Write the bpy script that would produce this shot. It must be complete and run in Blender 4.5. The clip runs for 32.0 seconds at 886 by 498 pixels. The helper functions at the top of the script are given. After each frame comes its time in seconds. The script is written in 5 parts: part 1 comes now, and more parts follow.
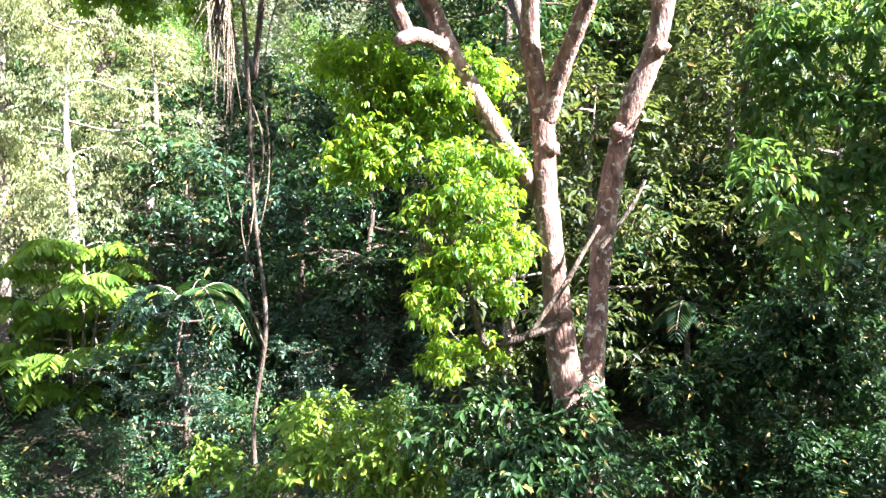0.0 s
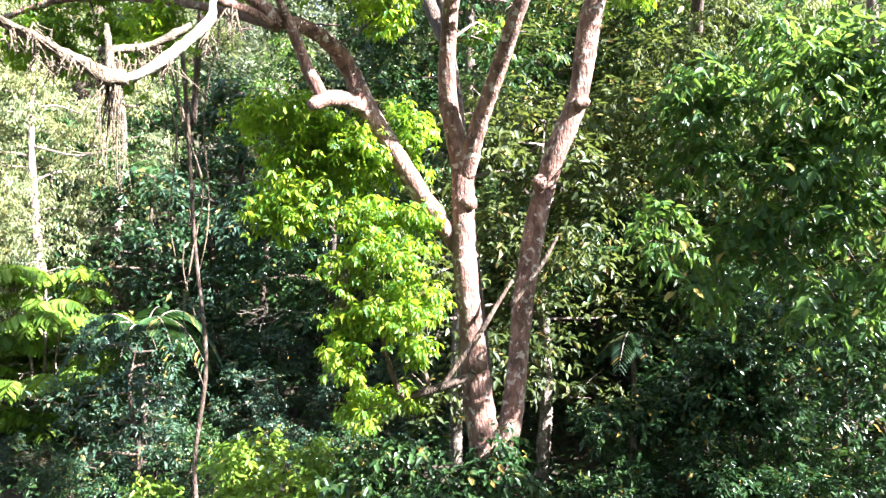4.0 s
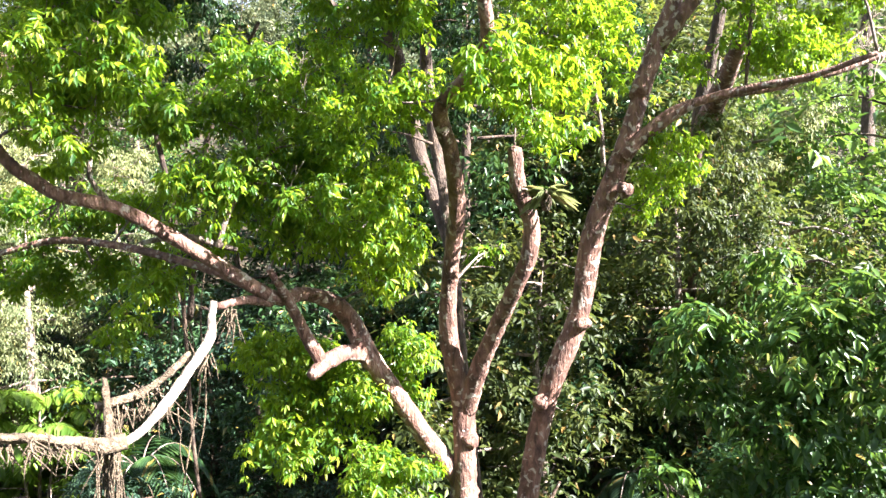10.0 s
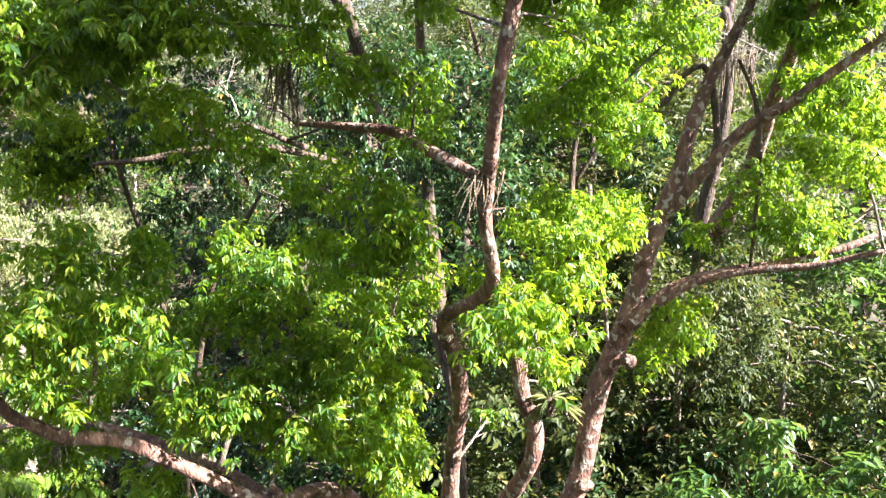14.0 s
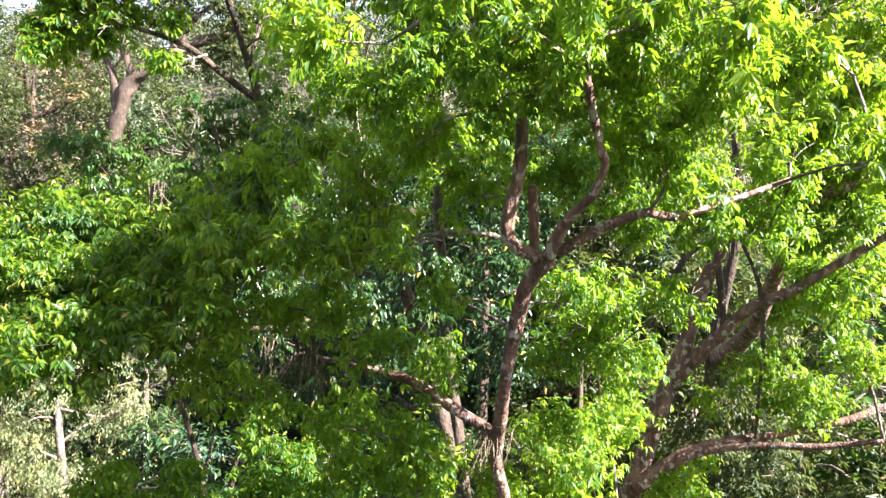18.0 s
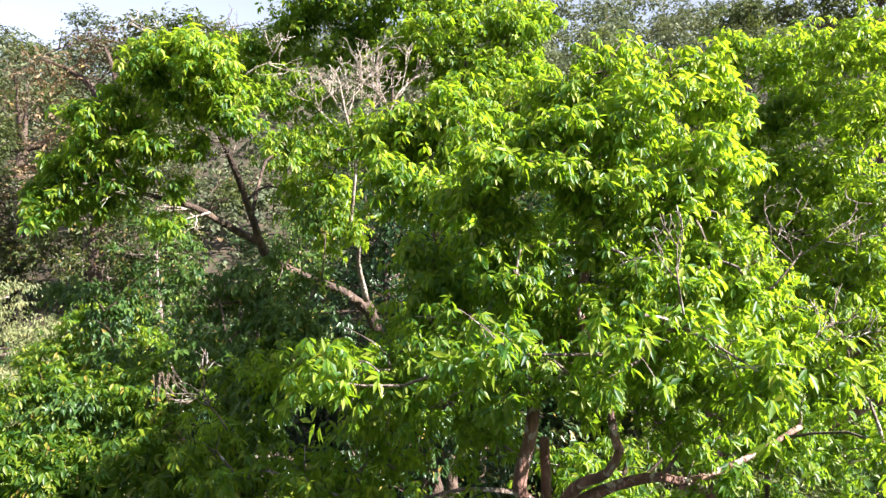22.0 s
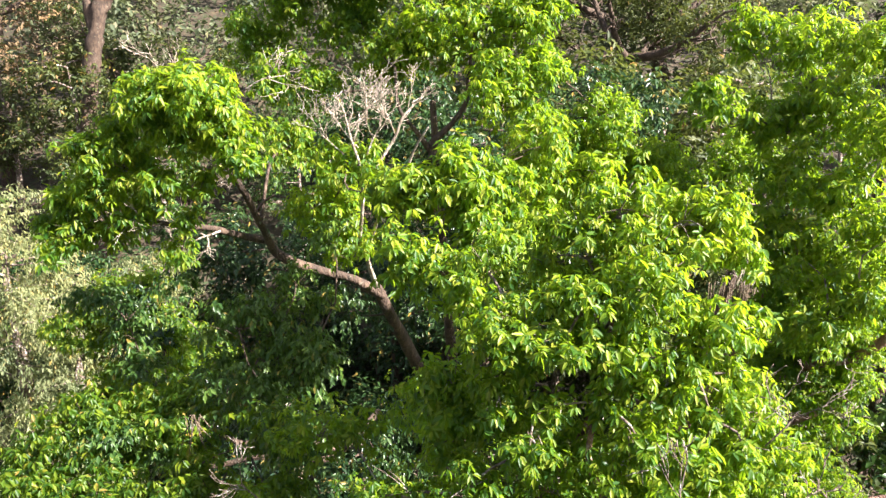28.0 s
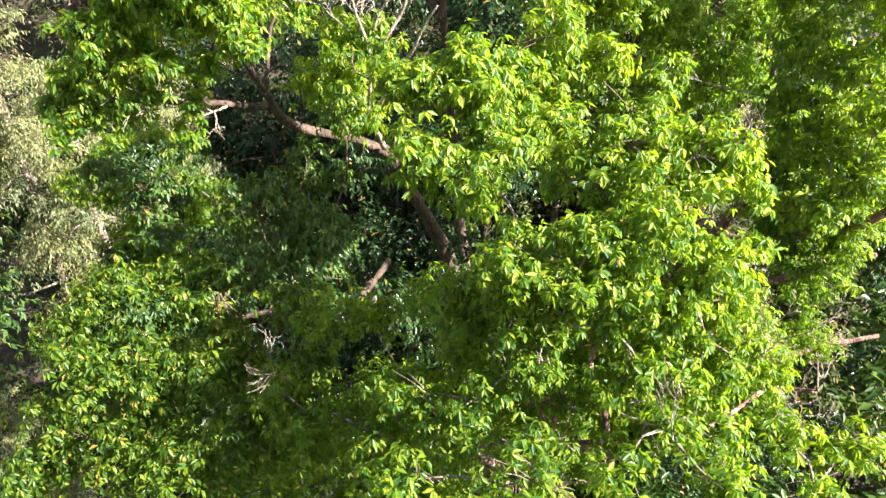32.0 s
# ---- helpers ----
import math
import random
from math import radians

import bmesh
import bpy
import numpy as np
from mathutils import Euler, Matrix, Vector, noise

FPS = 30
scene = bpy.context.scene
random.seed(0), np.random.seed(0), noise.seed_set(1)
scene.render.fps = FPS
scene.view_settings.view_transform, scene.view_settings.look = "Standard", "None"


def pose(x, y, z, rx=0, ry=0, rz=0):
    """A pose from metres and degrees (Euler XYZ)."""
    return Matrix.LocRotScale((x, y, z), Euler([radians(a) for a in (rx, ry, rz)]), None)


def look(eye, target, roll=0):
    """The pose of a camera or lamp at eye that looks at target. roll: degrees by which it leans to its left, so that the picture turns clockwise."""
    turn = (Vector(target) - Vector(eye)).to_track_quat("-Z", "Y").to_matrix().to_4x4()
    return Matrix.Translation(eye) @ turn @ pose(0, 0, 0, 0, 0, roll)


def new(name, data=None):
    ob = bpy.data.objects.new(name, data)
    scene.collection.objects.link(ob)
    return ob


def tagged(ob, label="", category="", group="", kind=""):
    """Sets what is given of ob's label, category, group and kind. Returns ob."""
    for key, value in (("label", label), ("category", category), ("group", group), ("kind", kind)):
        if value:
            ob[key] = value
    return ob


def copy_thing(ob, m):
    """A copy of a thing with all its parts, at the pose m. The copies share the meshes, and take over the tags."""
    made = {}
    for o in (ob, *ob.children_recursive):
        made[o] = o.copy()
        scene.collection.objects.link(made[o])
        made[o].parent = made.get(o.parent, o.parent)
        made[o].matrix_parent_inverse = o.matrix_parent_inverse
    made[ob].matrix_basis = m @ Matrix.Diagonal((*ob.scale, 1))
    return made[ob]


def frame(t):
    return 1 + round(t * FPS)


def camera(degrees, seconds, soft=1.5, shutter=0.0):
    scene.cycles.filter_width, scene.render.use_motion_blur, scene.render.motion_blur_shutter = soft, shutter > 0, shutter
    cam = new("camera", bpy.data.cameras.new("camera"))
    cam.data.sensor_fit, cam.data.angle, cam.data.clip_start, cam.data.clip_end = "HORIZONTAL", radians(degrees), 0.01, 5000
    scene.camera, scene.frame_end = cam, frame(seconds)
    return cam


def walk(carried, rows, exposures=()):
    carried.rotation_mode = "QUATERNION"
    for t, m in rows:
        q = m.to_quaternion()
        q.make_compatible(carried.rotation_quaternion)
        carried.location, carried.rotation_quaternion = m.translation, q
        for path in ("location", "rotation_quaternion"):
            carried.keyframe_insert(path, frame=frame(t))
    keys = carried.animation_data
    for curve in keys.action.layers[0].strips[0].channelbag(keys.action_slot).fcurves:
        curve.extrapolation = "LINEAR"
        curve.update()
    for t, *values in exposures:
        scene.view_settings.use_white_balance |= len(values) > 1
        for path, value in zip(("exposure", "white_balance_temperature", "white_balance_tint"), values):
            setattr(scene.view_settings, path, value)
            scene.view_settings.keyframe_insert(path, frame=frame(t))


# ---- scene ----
cam = camera(63.4, 32.0, soft=1.45)
PATH = [
    (0, pose(0.002, 0.000, 6.002, 90.01, -0.13, 0.19)),
    (0.5, pose(0.203, -0.010, 5.985, 90.10, -0.21, 0.24)),
    (1, pose(0.544, -0.032, 5.968, 90.21, -0.39, 0.25)),
    (1.5, pose(0.858, -0.045, 5.955, 90.29, -0.43, 0.31)),
    (2, pose(1.134, -0.058, 5.970, 90.20, -0.53, 0.32)),
    (2.5, pose(1.195, -0.088, 5.985, 90.12, -0.50, 0.34)),
    (4.5, pose(1.127, -0.326, 7.123, 90.02, -0.30, -0.14)),
    (5, pose(1.189, -0.317, 7.450, 89.94, -0.30, -0.17)),
    (5.5, pose(1.227, -0.287, 7.780, 89.88, -0.33, -0.22)),
    (6, pose(1.237, -0.295, 8.083, 89.84, -0.32, -0.29)),
    (6.5, pose(1.222, -0.316, 8.379, 89.76, -0.30, -0.33)),
    (7, pose(1.189, -0.303, 8.634, 89.71, -0.27, -0.37)),
    (7.5, pose(1.137, -0.292, 8.879, 89.69, -0.24, -0.42)),
    (8, pose(1.093, -0.284, 9.126, 89.65, -0.20, -0.46)),
    (8.5, pose(1.068, -0.248, 9.380, 89.61, -0.19, -0.44)),
    (9, pose(1.041, -0.216, 9.709, 89.50, -0.14, -0.44)),
    (9.5, pose(1.023, -0.187, 10.037, 89.53, -0.11, -0.47)),
    (10, pose(1.010, -0.182, 10.372, 89.50, -0.16, -0.57)),
    (10.5, pose(1.001, -0.162, 10.750, 89.16, -0.26, -0.65)),
    (11, pose(0.990, -0.147, 11.087, 89.08, -0.30, -0.71)),
    (11.5, pose(0.972, -0.129, 11.413, 89.03, -0.34, -0.78)),
    (12, pose(0.962, -0.125, 11.750, 88.80, -0.40, -0.83)),
    (12.5, pose(0.938, -0.113, 12.096, 88.64, -0.40, -0.87)),
    (13, pose(0.930, -0.098, 12.430, 88.49, -0.40, -0.87)),
    (13.5, pose(0.925, -0.092, 12.814, 88.22, -0.43, -0.84)),
    (14, pose(0.916, -0.077, 13.143, 88.32, -0.33, -0.80)),
    (14.5, pose(0.925, -0.071, 13.458, 88.40, -0.23, -0.72)),
    (16.5, pose(1.035, -0.535, 14.705, 89.03, -0.38, 0.95)),
    (17, pose(1.019, -0.543, 15.075, 88.63, -0.50, 1.03)),
    (17.5, pose(1.013, -0.543, 15.388, 88.66, -0.36, 1.02)),
    (18, pose(0.993, -0.536, 15.725, 88.38, -0.20, 0.97)),
    (18.5, pose(0.971, -0.536, 16.004, 88.32, -0.12, 0.88)),
    (19, pose(0.944, -0.533, 16.269, 88.34, -0.06, 0.77)),
    (19.5, pose(0.896, -0.538, 16.550, 88.20, 0.11, 0.65)),
    (20, pose(0.866, -0.511, 16.801, 88.36, 0.10, 0.55)),
    (20.5, pose(0.858, -0.489, 17.042, 88.55, 0.05, 0.52)),
    (21, pose(0.856, -0.476, 17.274, 88.77, 0.04, 0.51)),
    (21.5, pose(0.854, -0.478, 17.524, 88.86, 0.05, 0.48)),
    (22, pose(0.834, -0.473, 17.770, 88.97, 0.04, 0.38)),
    (22.5, pose(0.806, -0.480, 18.008, 89.12, 0.21, 0.24)),
    (23, pose(0.780, -0.463, 18.239, 89.31, 0.32, 0.17)),
    (23.5, pose(0.772, -0.456, 18.461, 89.55, 0.27, 0.15)),
    (24, pose(0.762, -0.438, 18.672, 89.59, 0.17, 0.12)),
    (24.5, pose(0.758, -0.408, 18.878, 88.31, -0.02, 0.12)),
    (25, pose(0.758, -0.357, 19.078, 86.42, -0.14, 0.16)),
    (25.5, pose(0.754, -0.321, 19.264, 84.63, -0.32, 0.18)),
    (27.5, pose(0.733, -0.334, 19.982, 78.04, 0.96, 0.18)),
    (28, pose(0.707, -0.344, 20.222, 75.87, 0.94, 0.09)),
    (28.5, pose(0.688, -0.329, 20.470, 73.59, 0.95, 0.02)),
    (29, pose(0.673, -0.304, 20.711, 71.42, 1.01, -0.03)),
    (29.5, pose(0.656, -0.277, 20.937, 69.27, 1.08, -0.13)),
    (30, pose(0.645, -0.236, 21.146, 67.18, 1.18, -0.21)),
    (30.5, pose(0.637, -0.198, 21.256, 65.19, 1.30, -0.25)),
    (31, pose(0.626, -0.181, 21.279, 63.02, 1.30, -0.24)),
    (31.5, pose(0.619, -0.149, 21.295, 60.76, 1.25, -0.15)),
    (32, pose(0.594, -0.117, 21.306, 59.60, 1.22, -0.04)),
]
EXPOSURES = [(0, 3.8, 5450, 18), (5, 3.6, 5550, 18), (9, 3.3, 5750, 18), (14, 3.15, 5850, 18), (19, 2.85, 5750, 17), (23, 2.32, 5950, 20), (32, 2.6, 6150, 18)]
walk(cam, PATH, EXPOSURES)

# ---- world and sun ----
SUN_TO = Vector((0.71, -0.34, 0.57)).normalized()
world = bpy.data.worlds.new("world")
scene.world = world
world.use_nodes = True
wn = world.node_tree
sky = wn.nodes.new("ShaderNodeTexSky")
sky.sky_type = "NISHITA"
sky.sun_disc = False
sky.sun_elevation = math.asin(SUN_TO.z)
sky.sun_rotation = math.atan2(SUN_TO.x, SUN_TO.y)
sky.air_density, sky.dust_density, sky.ozone_density = 1.0, 1.2, 1.0
haze = wn.nodes.new("ShaderNodeHueSaturation")
haze.inputs["Saturation"].default_value = 0.42
wn.links.new(sky.outputs[0], haze.inputs["Color"])
wn.links.new(haze.outputs[0], wn.nodes["Background"].inputs[0])
wn.nodes["Background"].inputs[1].default_value = 0.05
sun_data = bpy.data.lights.new("sun", "SUN")
sun_data.energy, sun_data.angle, sun_data.color = 5.0, radians(0.55), (1.0, 0.93, 0.78)
sun = new("sun", sun_data)
sun.matrix_world = look(SUN_TO * 60, (0, 0, 0))


# ---- materials ----
def material(name):
    m = bpy.data.materials.new(name)
    m.use_nodes = True
    t = m.node_tree
    return m, t, t.nodes["Principled BSDF"], t.nodes["Material Output"]


def ramp(t, stops):
    r = t.nodes.new("ShaderNodeValToRGB")
    e = r.color_ramp.elements
    while len(e) < len(stops):
        e.new(0.5)
    for s, (p, c) in zip(e, stops):
        s.position, s.color = p, (*c, 1)
    return r


def noise_tex(t, scale, detail=3.0, coord="Object"):
    c = t.nodes.new("ShaderNodeTexCoord")
    n = t.nodes.new("ShaderNodeTexNoise")
    n.inputs["Scale"].default_value, n.inputs["Detail"].default_value = scale, detail
    t.links.new(c.outputs[coord], n.inputs["Vector"])
    return n


def mix_rgb(t, kind, fac, a, b):
    m = t.nodes.new("ShaderNodeMix")
    m.data_type, m.blend_type = "RGBA", kind
    for s, v in ((m.inputs[0], fac), (m.inputs[6], a), (m.inputs[7], b)):
        if isinstance(v, bpy.types.NodeSocket):
            t.links.new(v, s)
        else:
            s.default_value = (*v, 1) if isinstance(v, tuple) else v
    return m.outputs[2]


def leaf_material(name, dark, mid, light, glow, through_part=0.4, rough=0.42, old=(0.30, 0.20, 0.05), patch=0.35):
    """Leaf blades: colour differs leaf by leaf and drifts over a metre or two; light passes through them."""
    m, t, p, out = material(name)
    geo = t.nodes.new("ShaderNodeNewGeometry")
    tone = ramp(t, [(0.0, dark), (0.45, mid), (0.93, light), (1.0, old)])
    t.links.new(geo.outputs["Random Per Island"], tone.inputs[0])
    big = noise_tex(t, patch, 2.0)
    shift = ramp(t, [(0.3, (0.72, 0.80, 0.85)), (0.7, (1.25, 1.15, 0.9))])
    t.links.new(big.outputs[0], shift.inputs[0])
    col = mix_rgb(t, "MULTIPLY", 1.0, tone.outputs[0], shift.outputs[0])
    t.links.new(col, p.inputs["Base Color"])
    p.inputs["Roughness"].default_value = rough
    p.inputs["Specular IOR Level"].default_value = 0.28
    tr = t.nodes.new("ShaderNodeBsdfTranslucent")
    gcol = mix_rgb(t, "MULTIPLY", 1.0, glow, shift.outputs[0])
    t.links.new(gcol, tr.inputs[0])
    sh = t.nodes.new("ShaderNodeMixShader")
    sh.inputs[0].default_value = through_part
    t.links.new(p.outputs[0], sh.inputs[1])
    t.links.new(tr.outputs[0], sh.inputs[2])
    t.links.new(sh.outputs[0], out.inputs[0])
    return m


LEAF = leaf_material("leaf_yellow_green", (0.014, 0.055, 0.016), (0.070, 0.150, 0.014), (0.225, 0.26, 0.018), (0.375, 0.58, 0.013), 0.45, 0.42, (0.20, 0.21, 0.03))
# Darker copy of the yellow-green leaf, its shade put into the colour.
LEAF_SHADED = leaf_material("leaf_shaded_green", (0.014, 0.046, 0.009), (0.052, 0.112, 0.010), (0.14, 0.185, 0.012), (0.25, 0.42, 0.011), 0.40, 0.40)
# Also serves as a shaded leaf copy on inner foliage.
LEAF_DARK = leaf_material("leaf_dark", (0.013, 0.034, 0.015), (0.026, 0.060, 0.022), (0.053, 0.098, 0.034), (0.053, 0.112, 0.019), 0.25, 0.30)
LEAF_PALE = leaf_material("leaf_pale", (0.095, 0.125, 0.055), (0.16, 0.19, 0.09), (0.265, 0.28, 0.15), (0.340, 0.374, 0.153), 0.35, 0.55)
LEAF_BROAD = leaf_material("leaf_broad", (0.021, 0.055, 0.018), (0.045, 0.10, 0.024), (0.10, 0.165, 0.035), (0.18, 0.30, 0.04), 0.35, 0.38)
LEAF_SHRUB = leaf_material("leaf_bright_shrub", (0.055, 0.11, 0.015), (0.10, 0.18, 0.022), (0.19, 0.27, 0.04), (0.32, 0.45, 0.04), 0.4, 0.4)
LEAF_OLIVE = leaf_material("leaf_olive", (0.022, 0.036, 0.012), (0.044, 0.064, 0.019), (0.095, 0.115, 0.034), (0.13, 0.165, 0.032), 0.35, 0.5, (0.28, 0.16, 0.05))
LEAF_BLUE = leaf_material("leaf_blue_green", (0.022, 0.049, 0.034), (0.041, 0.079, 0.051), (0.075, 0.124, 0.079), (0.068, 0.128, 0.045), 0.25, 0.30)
LEAF_DRY = leaf_material("leaf_dry", (0.07, 0.05, 0.03), (0.14, 0.095, 0.055), (0.24, 0.17, 0.10), (0.20, 0.14, 0.06), 0.25, 0.6)
# Paler and greyer than near leaves: distance haze put into the colour.
LEAF_HAZED = leaf_material("leaf_hazed", (0.046, 0.064, 0.036), (0.085, 0.105, 0.055), (0.145, 0.165, 0.09), (0.12, 0.15, 0.065), 0.3, 0.6, (0.17, 0.12, 0.07), 0.16)


def bark_material(name, deep, mid, light, lichen, lichen_at=0.56, scale=9.0, along=0.35):
    """Bark: fissures drawn out along the stem, flaking patches and lichen spots."""
    m, t, p, _ = material(name)
    c = t.nodes.new("ShaderNodeTexCoord")
    mp = t.nodes.new("ShaderNodeMapping")
    mp.inputs["Scale"].default_value = (1, 1, along)
    t.links.new(c.outputs["Object"], mp.inputs["Vector"])
    n = noise_tex(t, scale, 6.0)
    n.inputs["Distortion"].default_value = 0.8
    t.links.new(mp.outputs[0], n.inputs["Vector"])
    base = ramp(t, [(0.30, deep), (0.50, mid), (0.70, light)])
    t.links.new(n.outputs[0], base.inputs[0])
    patch = noise_tex(t, scale * 0.28, 3.0)
    tint = ramp(t, [(0.35, (0.70, 0.68, 0.68)), (0.65, (1.18, 1.16, 1.16))])
    t.links.new(patch.outputs[0], tint.inputs[0])
    toned = mix_rgb(t, "MULTIPLY", 1.0, base.outputs[0], tint.outputs[0])
    spots = noise_tex(t, scale * 1.1, 6.0)
    spots.inputs["Distortion"].default_value = 0.5
    keep = ramp(t, [(lichen_at, (0, 0, 0)), (lichen_at + 0.06, (0.85, 0.85, 0.85))])
    t.links.new(spots.outputs[0], keep.inputs[0])
    col = mix_rgb(t, "MIX", keep.outputs[0], toned, lichen)
    t.links.new(col, p.inputs["Base Color"])
    p.inputs["Roughness"].default_value = 0.82
    fine = noise_tex(t, scale * 3.2, 6.0)
    t.links.new(mp.outputs[0], fine.inputs["Vector"])
    b = t.nodes.new("ShaderNodeBump")
    b.inputs["Strength"].default_value, b.inputs["Distance"].default_value = 0.9, 0.05
    t.links.new(fine.outputs[0], b.inputs["Height"])
    t.links.new(b.outputs[0], p.inputs["Normal"])
    return m


BARK_RED = bark_material("bark_red_brown", (0.065, 0.033, 0.024), (0.17, 0.088, 0.063), (0.28, 0.165, 0.12), (0.44, 0.37, 0.31), 0.57)
BARK_GREY = bark_material("bark_grey_brown", (0.06, 0.042, 0.032), (0.155, 0.115, 0.09), (0.26, 0.21, 0.17), (0.44, 0.40, 0.35), 0.56)
BARK_DARK = bark_material("bark_dark", (0.03, 0.02, 0.014), (0.07, 0.045, 0.03), (0.13, 0.09, 0.06), (0.2, 0.2, 0.15), 0.64)
BARK_PALE = bark_material("bark_pale_dead", (0.17, 0.125, 0.09), (0.33, 0.27, 0.21), (0.50, 0.44, 0.37), (0.60, 0.56, 0.50), 0.6)
MOSS = bark_material("dry_moss", (0.05, 0.036, 0.02), (0.125, 0.09, 0.055), (0.22, 0.17, 0.105), (0.26, 0.22, 0.15), 0.62, 14.0, 1.0)
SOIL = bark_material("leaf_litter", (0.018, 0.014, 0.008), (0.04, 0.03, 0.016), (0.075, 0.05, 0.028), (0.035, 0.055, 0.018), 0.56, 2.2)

# ---- tools ----
rng = np.random.default_rng(11)


def unit(a):
    return a / np.maximum(np.linalg.norm(a, axis=-1, keepdims=True), 1e-9)


def mesh_of(name, verts, faces, mat, smooth=False):
    """verts (n, 3) and faces (m, k), k the same for all faces."""
    me = bpy.data.meshes.new(name)
    verts, faces = np.asarray(verts, np.float32), np.asarray(faces, np.int32)
    m, k = faces.shape
    me.vertices.add(len(verts))
    me.vertices.foreach_set("co", verts.ravel())
    me.loops.add(m * k)
    me.loops.foreach_set("vertex_index", faces.ravel())
    me.polygons.add(m)
    me.polygons.foreach_set("loop_start", np.arange(m, dtype=np.int32) * k)
    if smooth:
        me.polygons.foreach_set("use_smooth", np.ones(m, bool))
    me.update(calc_edges=True)
    me.materials.append(mat)
    return me


def part(name, me, parent, label=""):
    ob = new(name, me)
    if parent is not None:
        ob.parent = parent
        ob.matrix_parent_inverse = parent.matrix_basis.inverted()
    if label:
        tagged(ob, label)
    return ob


def thing(name, x, y, z, label, category, group="", kind=""):
    ob = new(name)
    ob.empty_display_size = 0.3
    ob.matrix_basis = pose(x, y, z)
    return tagged(ob, label, category, group, kind)


def spline(pts, step=0.16):
    """A smooth line through (x, y, z, radius) rows."""
    p = np.asarray(pts, float)
    if len(p) == 2:
        p = np.insert(p, 1, p.mean(0), 0)
    p = np.vstack([2 * p[0] - p[1], p, 2 * p[-1] - p[-2]])
    out = []
    for i in range(1, len(p) - 2):
        n = max(2, int(np.linalg.norm(p[i + 1, :3] - p[i, :3]) / step))
        for u in np.arange(n) / n:
            a, b, c, d = p[i - 1 : i + 3]
            out.append(0.5 * (2 * b + (c - a) * u + (2 * a - 5 * b + 4 * c - d) * u**2 + (3 * b - a - 3 * c + d) * u**3))
    out.append(p[-2])
    return np.array(out)


def tube_arrays(pts, sides=10, rough=0.10, step=0.16, seed=0, closed=True):
    line = spline(pts, step)
    n = len(line)
    c, r = line[:, :3], np.maximum(line[:, 3], 0.003)
    tan = unit(np.gradient(c, axis=0))
    ref = np.array([0.31, 0.86, 0.4])
    a = unit(np.cross(tan, ref))
    b = np.cross(tan, a)
    g = np.random.default_rng(seed + 5)
    ph = g.uniform(0, 6.28, 6)
    ang = np.arange(sides) / sides * 2 * np.pi
    s = np.arange(n)[:, None] * step
    wob = 1 + rough * (np.sin(ang * 2 + ph[0] + s * 1.7) * 0.5 + np.sin(ang * 3 + ph[1] - s * 2.9) * 0.4 + np.sin(s * 4.3 + ph[2]) * 0.4) + rough * 0.5 * g.normal(size=(n, sides))
    v = c[:, None] + r[:, None, None] * wob[:, :, None] * (np.cos(ang)[None, :, None] * a[:, None] + np.sin(ang)[None, :, None] * b[:, None])
    v = v.reshape(-1, 3)
    i, j = np.meshgrid(np.arange(n - 1), np.arange(sides), indexing="ij")
    j2 = (j + 1) % sides
    f = np.stack([i * sides + j, i * sides + j2, (i + 1) * sides + j2, (i + 1) * sides + j], -1).reshape(-1, 4)
    if closed:
        m = len(v)
        v = np.vstack([v, c[0] - tan[0] * r[0] * 0.2, c[-1] + tan[-1] * r[-1] * 0.5])
        k = np.arange(sides)
        k2 = (k + 1) % sides
        z = (n - 1) * sides
        f = np.vstack([f, np.stack([k2, k, np.full(sides, m), np.full(sides, m)], -1), np.stack([z + k, z + k2, np.full(sides, m + 1), np.full(sides, m + 1)], -1)])
    return v, f


def quads_to_tris(f):
    """Quads, of which those that close an end have their last corner twice, as triangles."""
    t = np.vstack([f[:, [0, 1, 2]], f[f[:, 2] != f[:, 3]][:, [0, 2, 3]]])
    return t


def tube(name, pts, mat, parent, label="", sides=12, rough=0.09, step=0.14, seed=0):
    v, f = tube_arrays(pts, sides, rough, step, seed)
    return part(name, mesh_of(name, v, quads_to_tris(f), mat, True), parent, label)


def merged(arrays):
    vs, fs, n = [], [], 0
    for v, f in arrays:
        vs.append(v)
        fs.append(f + n)
        n += len(v)
    return np.vstack(vs), np.vstack(fs)


def blades(base, way, normal, length, width, six=True, fold=0.22, bend=0.14):
    """Leaf blades as folded, bent outlines: (verts, faces)."""
    way = unit(way)
    side = unit(np.cross(way, normal))
    nor = np.cross(side, way)
    L, W = length[:, None], width[:, None]
    n = len(base)
    if six:
        rows = [base, base + way * L * 0.30 + side * W * 0.5 + nor * W * fold, base + way * L * 0.68 + side * W * 0.42 + nor * (W * fold - L * bend * 0.4),
                base + way * L - nor * L * bend, base + way * L * 0.68 - side * W * 0.42 + nor * (W * fold - L * bend * 0.4), base + way * L * 0.30 - side * W * 0.5 + nor * W * fold]
        v = np.stack(rows, 1).reshape(-1, 3)
        k = np.arange(n)[:, None] * 6
        return v, np.vstack([k + [0, 1, 2, 3], k + [0, 3, 4, 5]])
    rows = [base, base + way * L * 0.45 + side * W * 0.5 + nor * W * fold, base + way * L - nor * L * bend, base + way * L * 0.45 - side * W * 0.5 + nor * W * fold]
    v = np.stack(rows, 1).reshape(-1, 3)
    k = np.arange(n)[:, None] * 4
    return v, np.vstack([k + [0, 1, 2], k + [0, 2, 3]])


